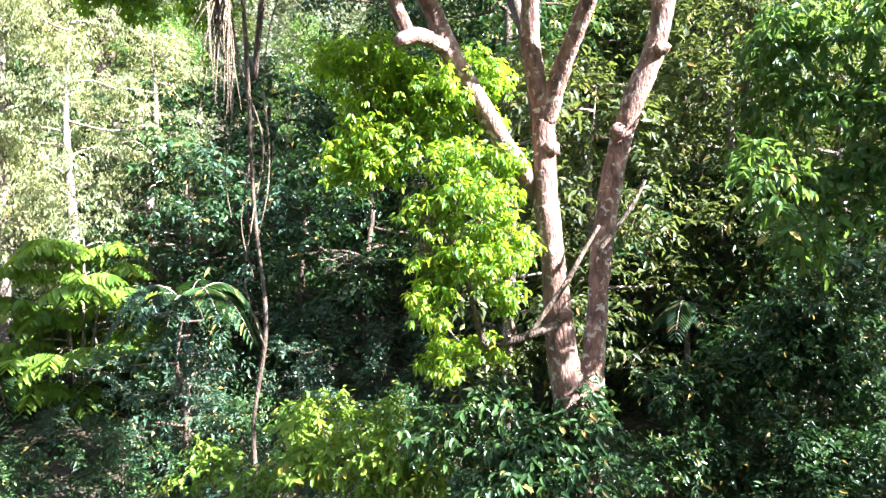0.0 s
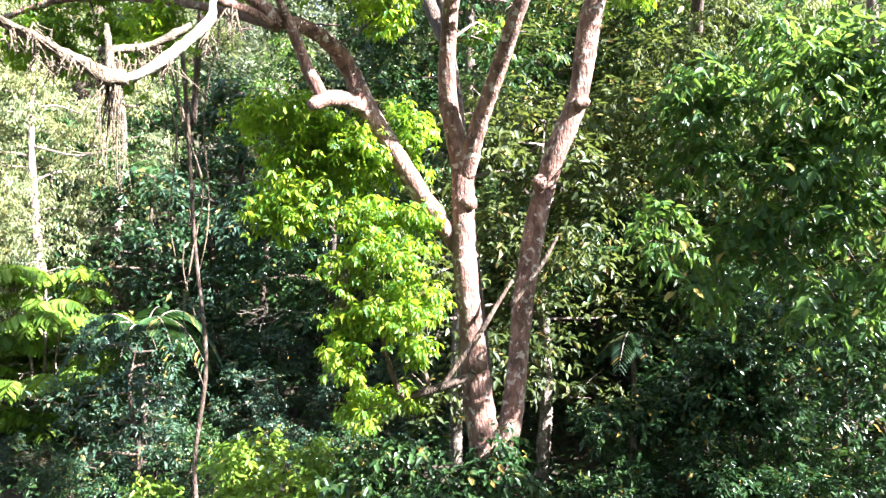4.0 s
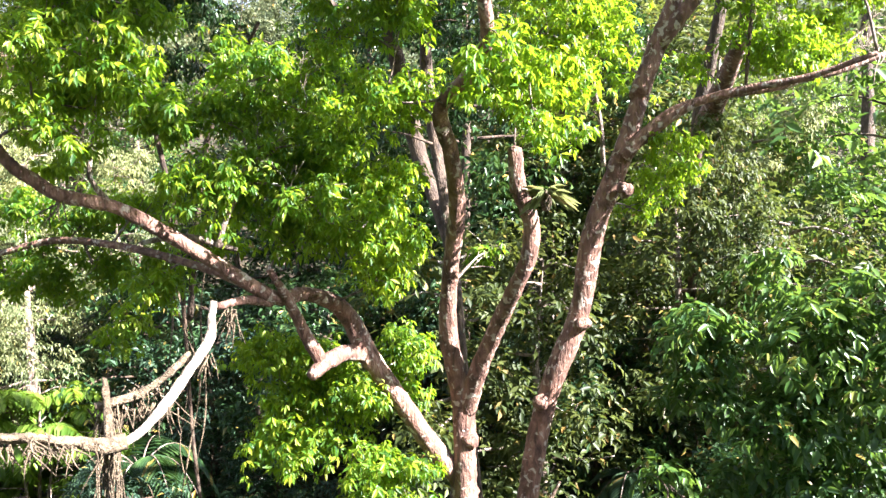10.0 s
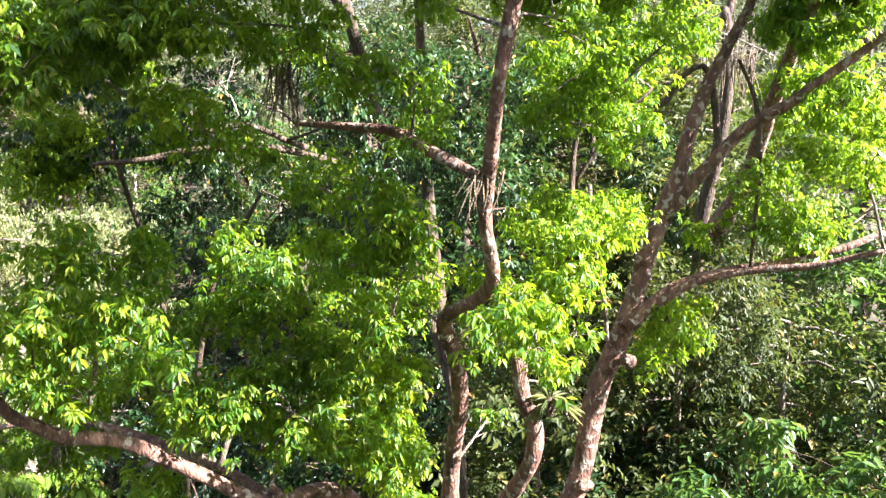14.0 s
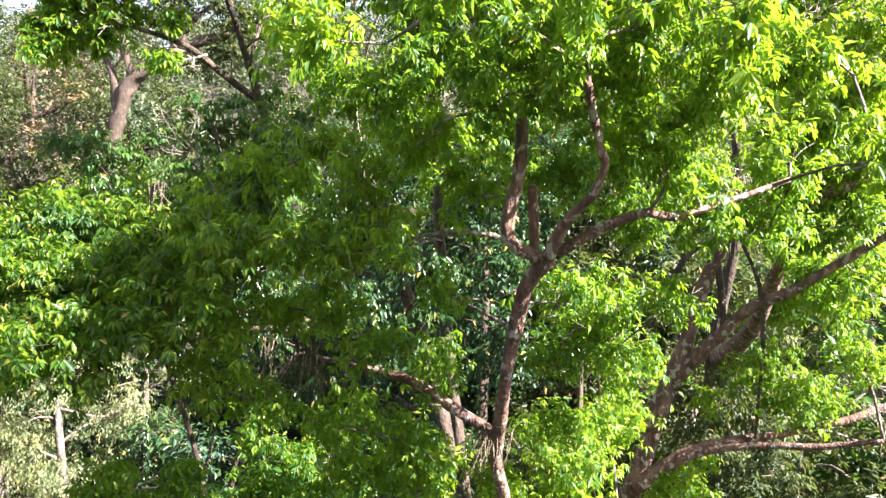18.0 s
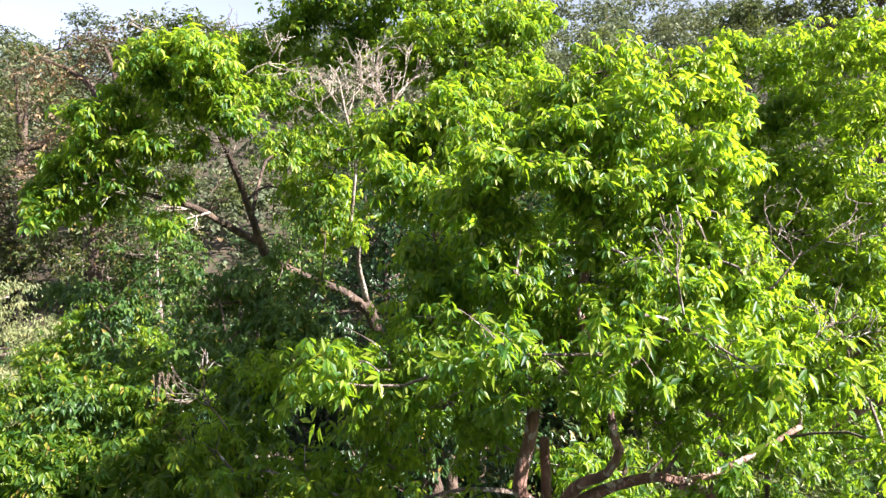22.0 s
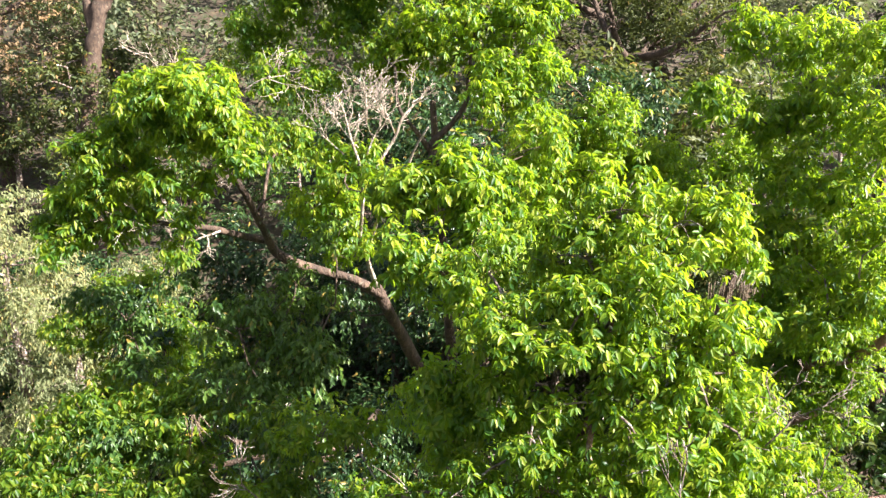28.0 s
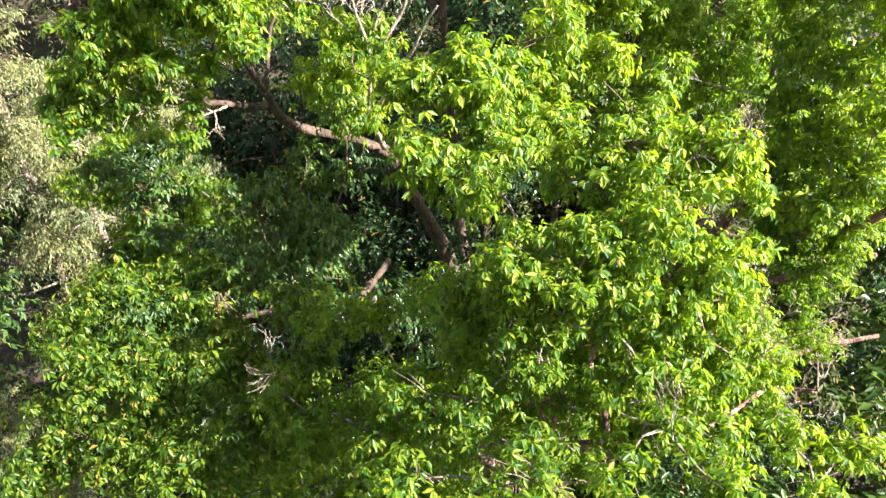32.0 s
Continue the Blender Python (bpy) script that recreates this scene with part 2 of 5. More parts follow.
def spray_points(centre, radius, count, g, flat=0.8, lobes=None):
    """Sprays of one clump, gathered in lobes round its centre: places and outward directions."""
    k = lobes or max(5, int(4 + 6 * radius))
    d = unit(g.normal(size=(k, 3)) + [0, 0, 0.25])
    lc = centre + d * radius * np.array([1, 1, flat]) * g.uniform(0.35, 0.85, (k, 1))
    lr = radius * g.uniform(0.28, 0.52, k)
    pick = g.integers(0, k, count)
    u = unit(g.normal(size=(count, 3)) + [0, 0, 0.15])
    u[:, 2] = np.where(g.uniform(size=count) < 0.8, np.abs(u[:, 2]), u[:, 2])
    p = lc[pick] + u * (lr[pick] * g.uniform(0.55, 1.05, count))[:, None] * np.array([1, 1, 0.85])
    return p, unit((p - centre) * 0.5 / radius + u * 1.0)


def clump_arrays(centre, radius, g, leaf=0.14, slim=0.36, per=6, density=1.0, droop=0.75, six=True, reach=2.2, flat=0.8, lobes=None, whorl=False):
    """A clump of leafy twigs: each spray carries leaflets on both sides of its stalk, or a drooping whorl at its tip."""
    area = leaf * leaf * slim * 0.6
    count = max(6, int(density * 3.3 * math.pi * radius**2 / (area * per)))
    if whorl:
        p, out = spray_points(np.array(centre), radius * 1.12, count, g, flat, int(12 + 12 * radius))
        p = p + g.normal(size=p.shape) * 0.13 * radius
    else:
        p, out = spray_points(np.array(centre), radius, count, g, flat, lobes)
    if whorl:
        axis = unit(out * 0.8 + [0, 0, 0.65] + g.normal(size=out.shape) * 0.25)
        e1 = unit(np.cross(axis, [0.3, 0.9, 0.1]))
        e2 = np.cross(axis, e1)
        j = np.arange(per)
        tier = (j % 3) / 2.0
        ang = j * 2.39996 + g.uniform(0, 6.28, (count, 1))
        rad = np.cos(ang)[:, :, None] * e1[:, None] + np.sin(ang)[:, :, None] * e2[:, None]
        size = g.uniform(0.75, 1.3, (count, 1, 1))
        base = p[:, None] + rad * leaf * 0.15 - axis[:, None] * (tier * leaf * 0.45)[None, :, None] * size
        way = rad * 0.85 + axis[:, None] * 0.25 - np.array([0, 0, 1.0]) * (droop * (0.45 + 0.75 * tier))[None, :, None] + g.normal(size=(count, per, 3)) * 0.2
        nor = axis[:, None] + rad * 0.45 + g.normal(size=(count, per, 3)) * 0.25
        n = count * per
        ln = leaf * (g.uniform(0.75, 1.2, (count, per)) * size[:, :, 0]).ravel()
        return blades(base.reshape(-1, 3), way.reshape(-1, 3), nor.reshape(-1, 3), ln, ln * slim * g.uniform(0.8, 1.2, n), six)
    axis = unit(out + g.normal(size=out.shape) * 0.35 + [0, 0, -0.30])
    side = unit(np.cross(axis, [0, 0, 1.0]) + 1e-6)
    j = np.arange(per)
    u = (j + 0.6) / per
    stalk = leaf * reach * g.uniform(0.7, 1.2, count)
    base = p[:, None] + axis[:, None] * (stalk[:, None] * u)[:, :, None] - np.array([0, 0, 1.0]) * (stalk[:, None] * u**2 * 0.35 * droop)[:, :, None]
    sgn = np.where(j % 2 == 0, 1.0, -1.0)
    way = axis[:, None] * 0.5 + side[:, None] * (sgn * 0.5)[None, :, None] + np.array([0, 0, -droop]) + g.normal(size=(count, per, 3)) * 0.32
    nor = np.array([0, 0, 1.0]) + out[:, None] * 0.9 + g.normal(size=(count, per, 3)) * 0.5
    n = count * per
    ln = leaf * g.uniform(0.65, 1.2, n)
    return blades(base.reshape(-1, 3), way.reshape(-1, 3), nor.reshape(-1, 3), ln, ln * slim * g.uniform(0.8, 1.2, n), six)


def twig_arrays(start, centre, radius, r0, g, arms=6):
    """The branch that carries a clump, and its twigs."""
    a, c = np.array(start[:3]), np.array(centre)
    mid = (a + c) / 2 + g.normal(size=3) * 0.10 * np.linalg.norm(c - a) + [0, 0, 0.06]
    out = [tube_arrays([(*a, r0), (*mid, r0 * 0.7), (*c, r0 * 0.4)], 6, 0.08, 0.25, int(g.integers(1e6)))]
    for _ in range(arms):
        d = unit(g.normal(size=3) + [0, 0, 0.4])
        e = c + d * radius * g.uniform(0.6, 0.95)
        s = a + (c - a) * g.uniform(0.55, 1.0) if np.linalg.norm(c - a) > radius * 0.6 else c
        m = (s + e) / 2 + [0, 0, 0.08 * radius]
        out.append(tube_arrays([(*s, r0 * 0.4), (*m, r0 * 0.27), (*e, r0 * 0.12)], 5, 0.08, 0.22, int(g.integers(1e6))))
    return out


class Skeleton:
    """The limbs of one tree: new branches start from the nearest place on them."""

    def __init__(self):
        self.rows = np.zeros((0, 4))

    def add(self, pts):
        self.rows = np.vstack([self.rows, spline(pts, 0.2)])
        return pts

    def near(self, c, below=0.25):
        d = self.rows[:, :3] - np.array(c)
        cost = np.linalg.norm(d, axis=1) + np.maximum(d[:, 2] - below, 0) * 0.8
        return self.rows[int(np.argmin(cost))]


def leafy(parent, skel, clumps, mat, bark, g, limit=0.05, flat=0.8, arms=5, **kw):
    """For each clump its branch and its leaves, two parts; the clumps nearest to the limbs first, so that later branches fork from earlier ones."""
    for x, y, z, r in sorted(clumps, key=lambda c: float(np.linalg.norm(skel.near(c[:3])[:3] - np.array(c[:3])))):
        s = skel.near((x, y, z))
        far = float(np.linalg.norm(s[:3] - (x, y, z)))
        r0 = float(np.clip(0.012 + 0.012 * far, 0.012, max(0.014, min(limit, s[3] * 0.7))))
        v, f = merged(twig_arrays(s, (x, y, z), r, r0, g, arms))
        skel.rows = np.vstack([skel.rows, [(*(s[:3] + (np.array((x, y, z)) - s[:3]) * u), r0 * (1 - 0.5 * u)) for u in (0.4, 0.7, 1.0)]])
        part("branch", mesh_of("branch", v, quads_to_tris(f), bark, True), parent)
        v, f = clump_arrays((x, y, z), r, g, flat=flat, **kw)
        tagged(part("foliage", mesh_of("foliage", v, f, mat), parent), kind="stuff")


# ---- ground ----
def ground_z(x, y):
    s = np.maximum(np.asarray(y, float) - 13, 0)
    hill = 0.385 * (np.sqrt(s**2 + 9) - 3)
    cap = 150 + 14 * np.sin(np.asarray(x) * 0.021 + 1.0)
    over = np.maximum(s - cap, 0)
    hill = hill - 0.45 * (np.sqrt(over**2 + 100) - 10)
    return hill + 0.25 * np.sin(np.asarray(x) * 0.7 + np.asarray(y) * 0.5) + 0.6 * np.sin(np.asarray(x) * 0.13) * np.minimum(s / 20, 1) + 0.02 * np.asarray(x) * np.minimum(s / 40, 1)


def ground():
    ax = np.concatenate([-np.geomspace(900, 42, 16), np.linspace(-40, 40, 81), np.geomspace(42, 900, 16)])
    ay = np.concatenate([-np.geomspace(900, 12, 14), np.linspace(-10, 60, 71), np.linspace(63, 300, 50), np.geomspace(310, 1500, 10)])
    x, y = np.meshgrid(ax, ay, indexing="ij")
    z = np.maximum(ground_z(x, y), -3)
    v = np.stack([x, y, z], -1).reshape(-1, 3)
    ny = len(ay)
    i, j = np.meshgrid(np.arange(len(ax) - 1), np.arange(ny - 1), indexing="ij")
    k = i * ny + j
    f = np.stack([k, k + ny, k + ny + 1, k + 1], -1).reshape(-1, 4)
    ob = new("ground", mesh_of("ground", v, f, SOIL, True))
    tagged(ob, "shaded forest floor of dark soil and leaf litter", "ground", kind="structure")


ground()

# ---- the great tree ----
g1 = np.random.default_rng(3)
tree = thing("rainforest_tree", 1.9, 10.3, 0.0, "tall twin-stemmed tree with red-brown bark and drooping yellow-green leaves", "tree")
sk = Skeleton()
STEM_LEFT = [(1.95, 10.20, 2.64, 0.301), (1.87, 10.30, 3.42, 0.268), (1.75, 10.30, 4.07, 0.235), (1.66, 10.30, 4.72, 0.211), (1.59, 10.30, 5.37, 0.187), (1.51, 10.25, 6.10, 0.178), (1.46, 10.40, 6.75, 0.180), (1.45, 10.50, 7.51, 0.169), (1.43, 10.50, 7.93, 0.169)]
STEM_RIGHT = [(2.01, 10.50, 2.54, 0.248), (2.11, 10.60, 3.60, 0.167), (2.25, 10.90, 4.30, 0.172), (2.36, 11.10, 5.14, 0.166), (2.43, 11.20, 5.93, 0.168), (2.58, 11.30, 6.82, 0.169), (2.78, 11.40, 7.73, 0.162), (2.96, 11.30, 8.35, 0.182), (3.31, 11.25, 9.26, 0.172), (3.46, 11.00, 10.51, 0.168), (3.74, 10.80, 11.37, 0.156), (3.97, 10.70, 12.12, 0.146), (4.18, 10.70, 12.90, 0.138), (4.06, 10.60, 12.60, 0.144), (4.35, 10.60, 13.40, 0.144)]


def rooted(pts, ground=-0.3, flare=1.7):
    x, y, z, r = pts[0]
    return [(x, y, ground, r * flare), (x, y, ground + 0.5, r * 1.25)] + pts


for nm, pts, lab in (("stem", STEM_LEFT, "red-brown stem with grey lichen patches"), ("stem", STEM_RIGHT, "slender red-brown stem with pale flaking patches")):
    tube(nm, sk.add(rooted(pts)), BARK_RED, tree, lab, 18, 0.07, 0.09, len(pts))
BRANCH_ROWS = [
    [(4.31, 10.60, 13.28, 0.135), (4.56, 10.50, 14.02, 0.117), (4.64, 10.40, 14.50, 0.108), (4.84, 10.30, 15.14, 0.098), (5.12, 10.20, 15.76, 0.089), (5.38, 10.00, 16.40, 0.063), (5.44, 9.80, 17.02, 0.039)],
    [(4.35, 10.60, 13.36, 0.135), (4.61, 10.40, 13.72, 0.108), (4.98, 10.20, 14.18, 0.098), (5.34, 10.00, 14.59, 0.088), (5.75, 9.64, 14.86, 0.077), (6.12, 9.40, 15.18, 0.067), (6.45, 9.20, 15.45, 0.055), (6.83, 8.90, 15.78, 0.035)],
    [(3.85, 10.60, 11.67, 0.110), (4.17, 10.50, 12.05, 0.084), (4.55, 10.40, 12.35, 0.071), (5.18, 10.30, 12.54, 0.062), (5.95, 10.28, 12.65, 0.054), (6.39, 10.25, 12.78, 0.053), (6.83, 10.20, 12.88, 0.053), (7.44, 10.20, 13.10, 0.049), (8.25, 10.20, 13.28, 0.037)],
    [(3.93, 10.70, 11.78, 0.086), (4.21, 10.50, 12.00, 0.072), (4.57, 10.30, 12.29, 0.062), (4.99, 10.10, 12.48, 0.057), (5.55, 9.90, 12.59, 0.052), (6.11, 9.60, 12.66, 0.046), (6.80, 9.20, 12.88, 0.037)],
]
LEADERS = [
    [(1.45, 10.50, 7.85, 0.161), (1.33, 10.40, 8.37, 0.142), (1.19, 10.20, 9.13, 0.131), (1.21, 9.90, 9.95, 0.120), (1.30, 9.50, 10.86, 0.115), (1.20, 9.10, 11.54, 0.103), (1.06, 8.70, 12.02, 0.091), (1.44, 8.00, 12.35, 0.083), (1.56, 7.60, 12.63, 0.079), (1.45, 7.20, 13.16, 0.075), (1.44, 6.95, 13.47, 0.072), (1.45, 6.60, 13.79, 0.068), (1.48, 6.10, 14.41, 0.058), (1.54, 5.95, 14.81, 0.066), (1.62, 5.70, 15.25, 0.064), (1.79, 5.50, 15.46, 0.062)],
    [(1.45, 10.50, 7.85, 0.152), (1.65, 10.20, 8.56, 0.132), (1.88, 9.80, 9.24, 0.119), (2.09, 9.20, 9.86, 0.111), (2.21, 9.00, 10.22, 0.109), (2.22, 8.90, 10.65, 0.101), (2.04, 8.80, 11.06, 0.099), (1.98, 8.70, 11.54, 0.091)],
    [(1.76, 5.50, 15.46, 0.052), (1.43, 5.40, 15.66, 0.056), (1.52, 5.35, 16.24, 0.051), (1.53, 5.30, 16.80, 0.041)],
]
LEFT_LIMBS = [
    [(1.56, 10.50, 6.58, 0.144), (1.27, 10.50, 6.96, 0.152), (0.84, 10.40, 7.53, 0.151), (0.44, 10.20, 8.19, 0.140), (0.04, 10.00, 8.78, 0.145), (-0.15, 9.90, 9.23, 0.127), (-0.38, 9.60, 9.55, 0.116), (-0.69, 9.20, 9.70, 0.096), (-0.97, 8.80, 9.67, 0.092), (-1.25, 8.50, 9.87, 0.089), (-1.66, 8.30, 10.17, 0.087), (-2.06, 8.10, 10.45, 0.082), (-2.55, 7.90, 10.75, 0.076), (-3.05, 7.64, 10.87, 0.074), (-3.28, 7.50, 11.03, 0.066), (-3.46, 7.30, 11.23, 0.059), (-3.74, 7.10, 11.81, 0.046)],
    [(0.04, 10.00, 8.78, 0.121), (-0.24, 9.70, 8.85, 0.109), (-0.45, 9.30, 8.77, 0.105), (-0.60, 9.10, 8.64, 0.081)],
    [(-0.47, 9.30, 8.77, 0.090), (-0.64, 9.10, 9.12, 0.081), (-0.78, 8.90, 9.49, 0.072), (-0.88, 8.70, 9.77, 0.056), (-1.01, 8.50, 10.05, 0.034)],
    [(-1.02, 9.00, 9.63, 0.065), (-1.76, 9.30, 9.93, 0.060), (-2.62, 9.60, 10.16, 0.054), (-3.52, 9.90, 10.33, 0.052), (-4.47, 10.20, 10.39, 0.049), (-5.40, 10.40, 10.19, 0.042)],
]
for k, pts in enumerate(BRANCH_ROWS + LEADERS + LEFT_LIMBS):
    tube("limb", sk.add(pts), BARK_RED, tree, "", 14, 0.09, 0.10, 20 + k)
tube("dead_limb", [(-1.50, 7.95, 9.70, 0.036), (-1.50, 7.87, 9.54, 0.040), (-1.46, 7.70, 9.33, 0.054), (-1.58, 7.45, 9.04, 0.050), (-1.70, 7.15, 8.77, 0.052), (-1.86, 6.90, 8.53, 0.045), (-2.03, 6.74, 8.41, 0.042)], BARK_PALE, tree, "bleached dead limb", 12, 0.16, 0.07, 44)
tube("dead_limb", [(-2.34, 6.90, 8.75, 0.034), (-2.16, 7.00, 8.78, 0.045), (-1.94, 7.15, 8.86, 0.046), (-1.72, 7.35, 9.05, 0.042), (-1.62, 7.50, 9.19, 0.024)], MOSS, tree, "", 10, 0.35, 0.06, 47)
tube("dead_limb", [(-2.27, 6.95, 9.01, 0.023), (-2.20, 6.85, 8.76, 0.039), (-2.12, 6.72, 8.45, 0.049)], MOSS, tree, "", 10, 0.35, 0.06, 48)
tube("dead_limb", [(-1.03, 8.75, 9.63, 0.063), (-1.29, 8.40, 9.68, 0.051), (-1.47, 8.00, 9.64, 0.042)], BARK_RED, tree, "", 10, 0.14, 0.08, 45)
tube("dead_limb", [(-1.98, 6.78, 8.44, 0.055), (-2.12, 6.68, 8.42, 0.065), (-2.25, 6.50, 8.49, 0.053), (-2.41, 6.30, 8.57, 0.046), (-2.55, 6.10, 8.66, 0.050), (-2.68, 5.90, 8.71, 0.043), (-2.97, 5.50, 8.94, 0.031)], MOSS, tree, "dead limb wrapped in dry brown moss", 12, 0.30, 0.06, 46)
SMALL = [
    [(-1.59, 8.40, 10.31, 0.034), (-1.49, 8.40, 10.65, 0.030), (-1.29, 8.40, 11.06, 0.030), (-1.26, 8.40, 11.29, 0.027), (-1.02, 8.40, 11.39, 0.024), (-0.89, 8.40, 11.50, 0.017)],
    [(-1.39, 8.50, 10.28, 0.027), (-1.83, 8.40, 10.41, 0.041), (-2.13, 8.30, 10.42, 0.040), (-2.42, 8.20, 10.36, 0.026)],
    [(-2.68, 7.90, 10.84, 0.038), (-2.82, 7.80, 11.08, 0.031), (-2.79, 7.80, 11.46, 0.028), (-2.76, 7.80, 11.83, 0.019)],
    [(3.48, 10.40, 11.51, 0.037), (3.38, 10.20, 12.18, 0.033), (3.16, 10.00, 13.06, 0.032), (3.07, 9.80, 13.75, 0.027)],
    [(1.57, 10.10, 4.94, 0.064), (1.23, 9.90, 4.84, 0.062), (0.88, 9.90, 4.73, 0.062), (0.61, 10.00, 4.66, 0.071), (0.44, 9.80, 5.01, 0.042), (0.32, 9.70, 5.48, 0.034), (0.13, 9.70, 6.09, 0.034), (0.05, 9.70, 6.55, 0.031), (-0.06, 9.70, 6.74, 0.027)],
    [(0.95, 9.90, 4.84, 0.035), (0.87, 9.80, 5.09, 0.046), (0.81, 9.80, 5.24, 0.031)],
    [(1.08, 9.60, 4.80, 0.023), (1.30, 9.60, 5.11, 0.034), (1.62, 9.70, 5.52, 0.038), (1.89, 9.90, 5.94, 0.035), (2.14, 10.00, 6.33, 0.028)],
    [(2.12, 10.00, 5.96, 0.037), (2.48, 10.00, 6.44, 0.032), (2.64, 10.00, 6.69, 0.032), (2.79, 10.00, 6.97, 0.016)],
    [(2.66, 9.20, 11.91, 0.037), (2.66, 9.00, 13.33, 0.043), (2.70, 8.80, 14.30, 0.035), (3.07, 8.60, 14.76, 0.027), (3.10, 8.60, 15.22, 0.020)],
    [(2.71, 9.00, 13.71, 0.032), (2.83, 8.90, 13.94, 0.032), (3.25, 8.80, 14.49, 0.028), (3.61, 8.80, 14.88, 0.017)],
    [(5.02, 10.20, 14.22, 0.049), (4.88, 10.30, 15.43, 0.049), (4.49, 10.30, 15.34, 0.049), (4.22, 10.30, 14.96, 0.053), (3.69, 10.20, 15.01, 0.036)],
    [(5.15, 9.90, 15.51, 0.024), (5.41, 9.90, 14.88, 0.035), (5.47, 9.90, 13.92, 0.036), (5.43, 9.90, 13.44, 0.028), (5.50, 10.20, 12.60, 0.024)],
]
UPPER = [
    [(1.42, 6.85, 13.60, 0.052), (1.13, 6.90, 13.76, 0.059), (0.83, 7.00, 13.93, 0.059), (0.53, 7.10, 14.10, 0.054), (0.08, 7.30, 14.17, 0.043), (-0.54, 7.60, 14.24, 0.029)],
    [(1.68, 5.60, 15.43, 0.048), (1.66, 5.55, 15.76, 0.048), (1.64, 5.50, 16.08, 0.043)],
    [(1.76, 5.50, 15.46, 0.057), (1.85, 5.30, 15.71, 0.050), (1.93, 5.10, 15.86, 0.044), (2.03, 4.90, 15.98, 0.038), (2.09, 4.75, 16.20, 0.033), (2.04, 4.65, 16.29, 0.033), (1.92, 4.70, 16.90, 0.029), (1.81, 4.80, 17.20, 0.025), (1.93, 5.00, 17.75, 0.022), (2.03, 5.10, 18.22, 0.018)],
    [(1.83, 5.50, 15.51, 0.052), (2.03, 5.40, 15.64, 0.047), (2.28, 5.30, 15.78, 0.041), (2.53, 5.20, 15.86, 0.036), (2.74, 5.20, 15.82, 0.032), (3.23, 5.30, 15.97, 0.025), (3.82, 5.60, 16.15, 0.022)],
    [(1.51, 5.30, 16.85, 0.032), (1.68, 5.20, 16.85, 0.040), (1.76, 5.15, 17.06, 0.038), (1.86, 5.10, 17.34, 0.033), (1.93, 5.00, 17.61, 0.028), (2.00, 4.95, 17.87, 0.023), (2.06, 4.90, 18.17, 0.019)],
    [(1.52, 5.30, 16.80, 0.036), (1.51, 5.30, 17.08, 0.027), (1.50, 5.30, 17.40, 0.020), (1.52, 5.20, 17.64, 0.013)],
]
for k, pts in enumerate(SMALL):
    tube("branch", sk.add(pts), BARK_GREY if k < 4 else BARK_DARK, tree, "", 8, 0.12, 0.10, 60 + k)
for k, (at, way) in enumerate((((3.26, 11.10, 9.09), (1, -0.4, 0.2)), ((2.74, 11.20, 7.82), (-1, -0.5, 0.3)), ((1.58, 10.40, 7.45), (-0.8, -0.8, 0.2)), ((1.63, 10.20, 5.05), (1, -0.8, 0.3)), ((3.78, 10.60, 11.16), (0.9, -0.6, 0.2)))):
    a, d = np.array(at), unit(np.array(way, float))
    tube("knot", [(*a, 0.12), (*(a + d * 0.12), 0.10), (*(a + d * 0.19), 0.06)], BARK_RED, tree, "", 10, 0.2, 0.05, 300 + k)
for k, pts in enumerate(UPPER):
    tube("branch", sk.add(pts), BARK_RED, tree, "", 10, 0.10, 0.10, 80 + k)

LOW = [
    (-1.4, 10.4, 8.4, 0.74), (-0.7, 10.6, 7.6, 0.83), (-1.2, 10.5, 7.2, 0.60), (0.1, 9.9, 7.1, 0.49),
    (0.7, 9.8, 7.1, 0.38), (-0.2, 9.7, 6.5, 0.41), (-0.1, 9.6, 5.7, 0.44), (0.5, 9.5, 5.9, 0.51),
    (0.9, 9.6, 6.0, 0.34), (-0.2, 9.6, 5.3, 0.44), (0.8, 9.6, 5.3, 0.31), (0.0, 10.2, 4.4, 0.43),
    (0.6, 10.0, 4.6, 0.32), (-0.5, 10.7, 8.3, 0.68), (0.5, 11.2, 8.6, 0.56),
]
LEFT = [
    (-3.3, 7.6, 11.9, 0.50), (-2.7, 8.0, 12.1, 0.64), (-2.2, 8.4, 11.8, 0.49), (-3.1, 7.8, 11.2, 0.34),
    (-1.8, 8.2, 11.0, 0.51), (-1.2, 8.6, 10.9, 0.53), (-0.5, 9.0, 11.4, 0.62), (0.1, 9.1, 10.7, 0.69),
    (0.5, 9.3, 11.1, 0.57), (-0.8, 9.0, 10.4, 0.52), (0.2, 9.4, 9.9, 0.48), (0.6, 9.4, 10.2, 0.41),
    (-0.6, 9.8, 12.5, 0.64), (0.5, 9.5, 12.2, 0.62), (-1.5, 9.2, 12.0, 0.53), (-2.8, 9.2, 9.7, 0.47),
    (-3.0, 9.2, 9.1, 0.37), (-0.1, 10.2, 8.2, 0.55), (-0.8, 10.5, 8.1, 0.61), (0.5, 9.6, 6.6, 0.56),
    (0.1, 9.6, 6.8, 0.35),
]
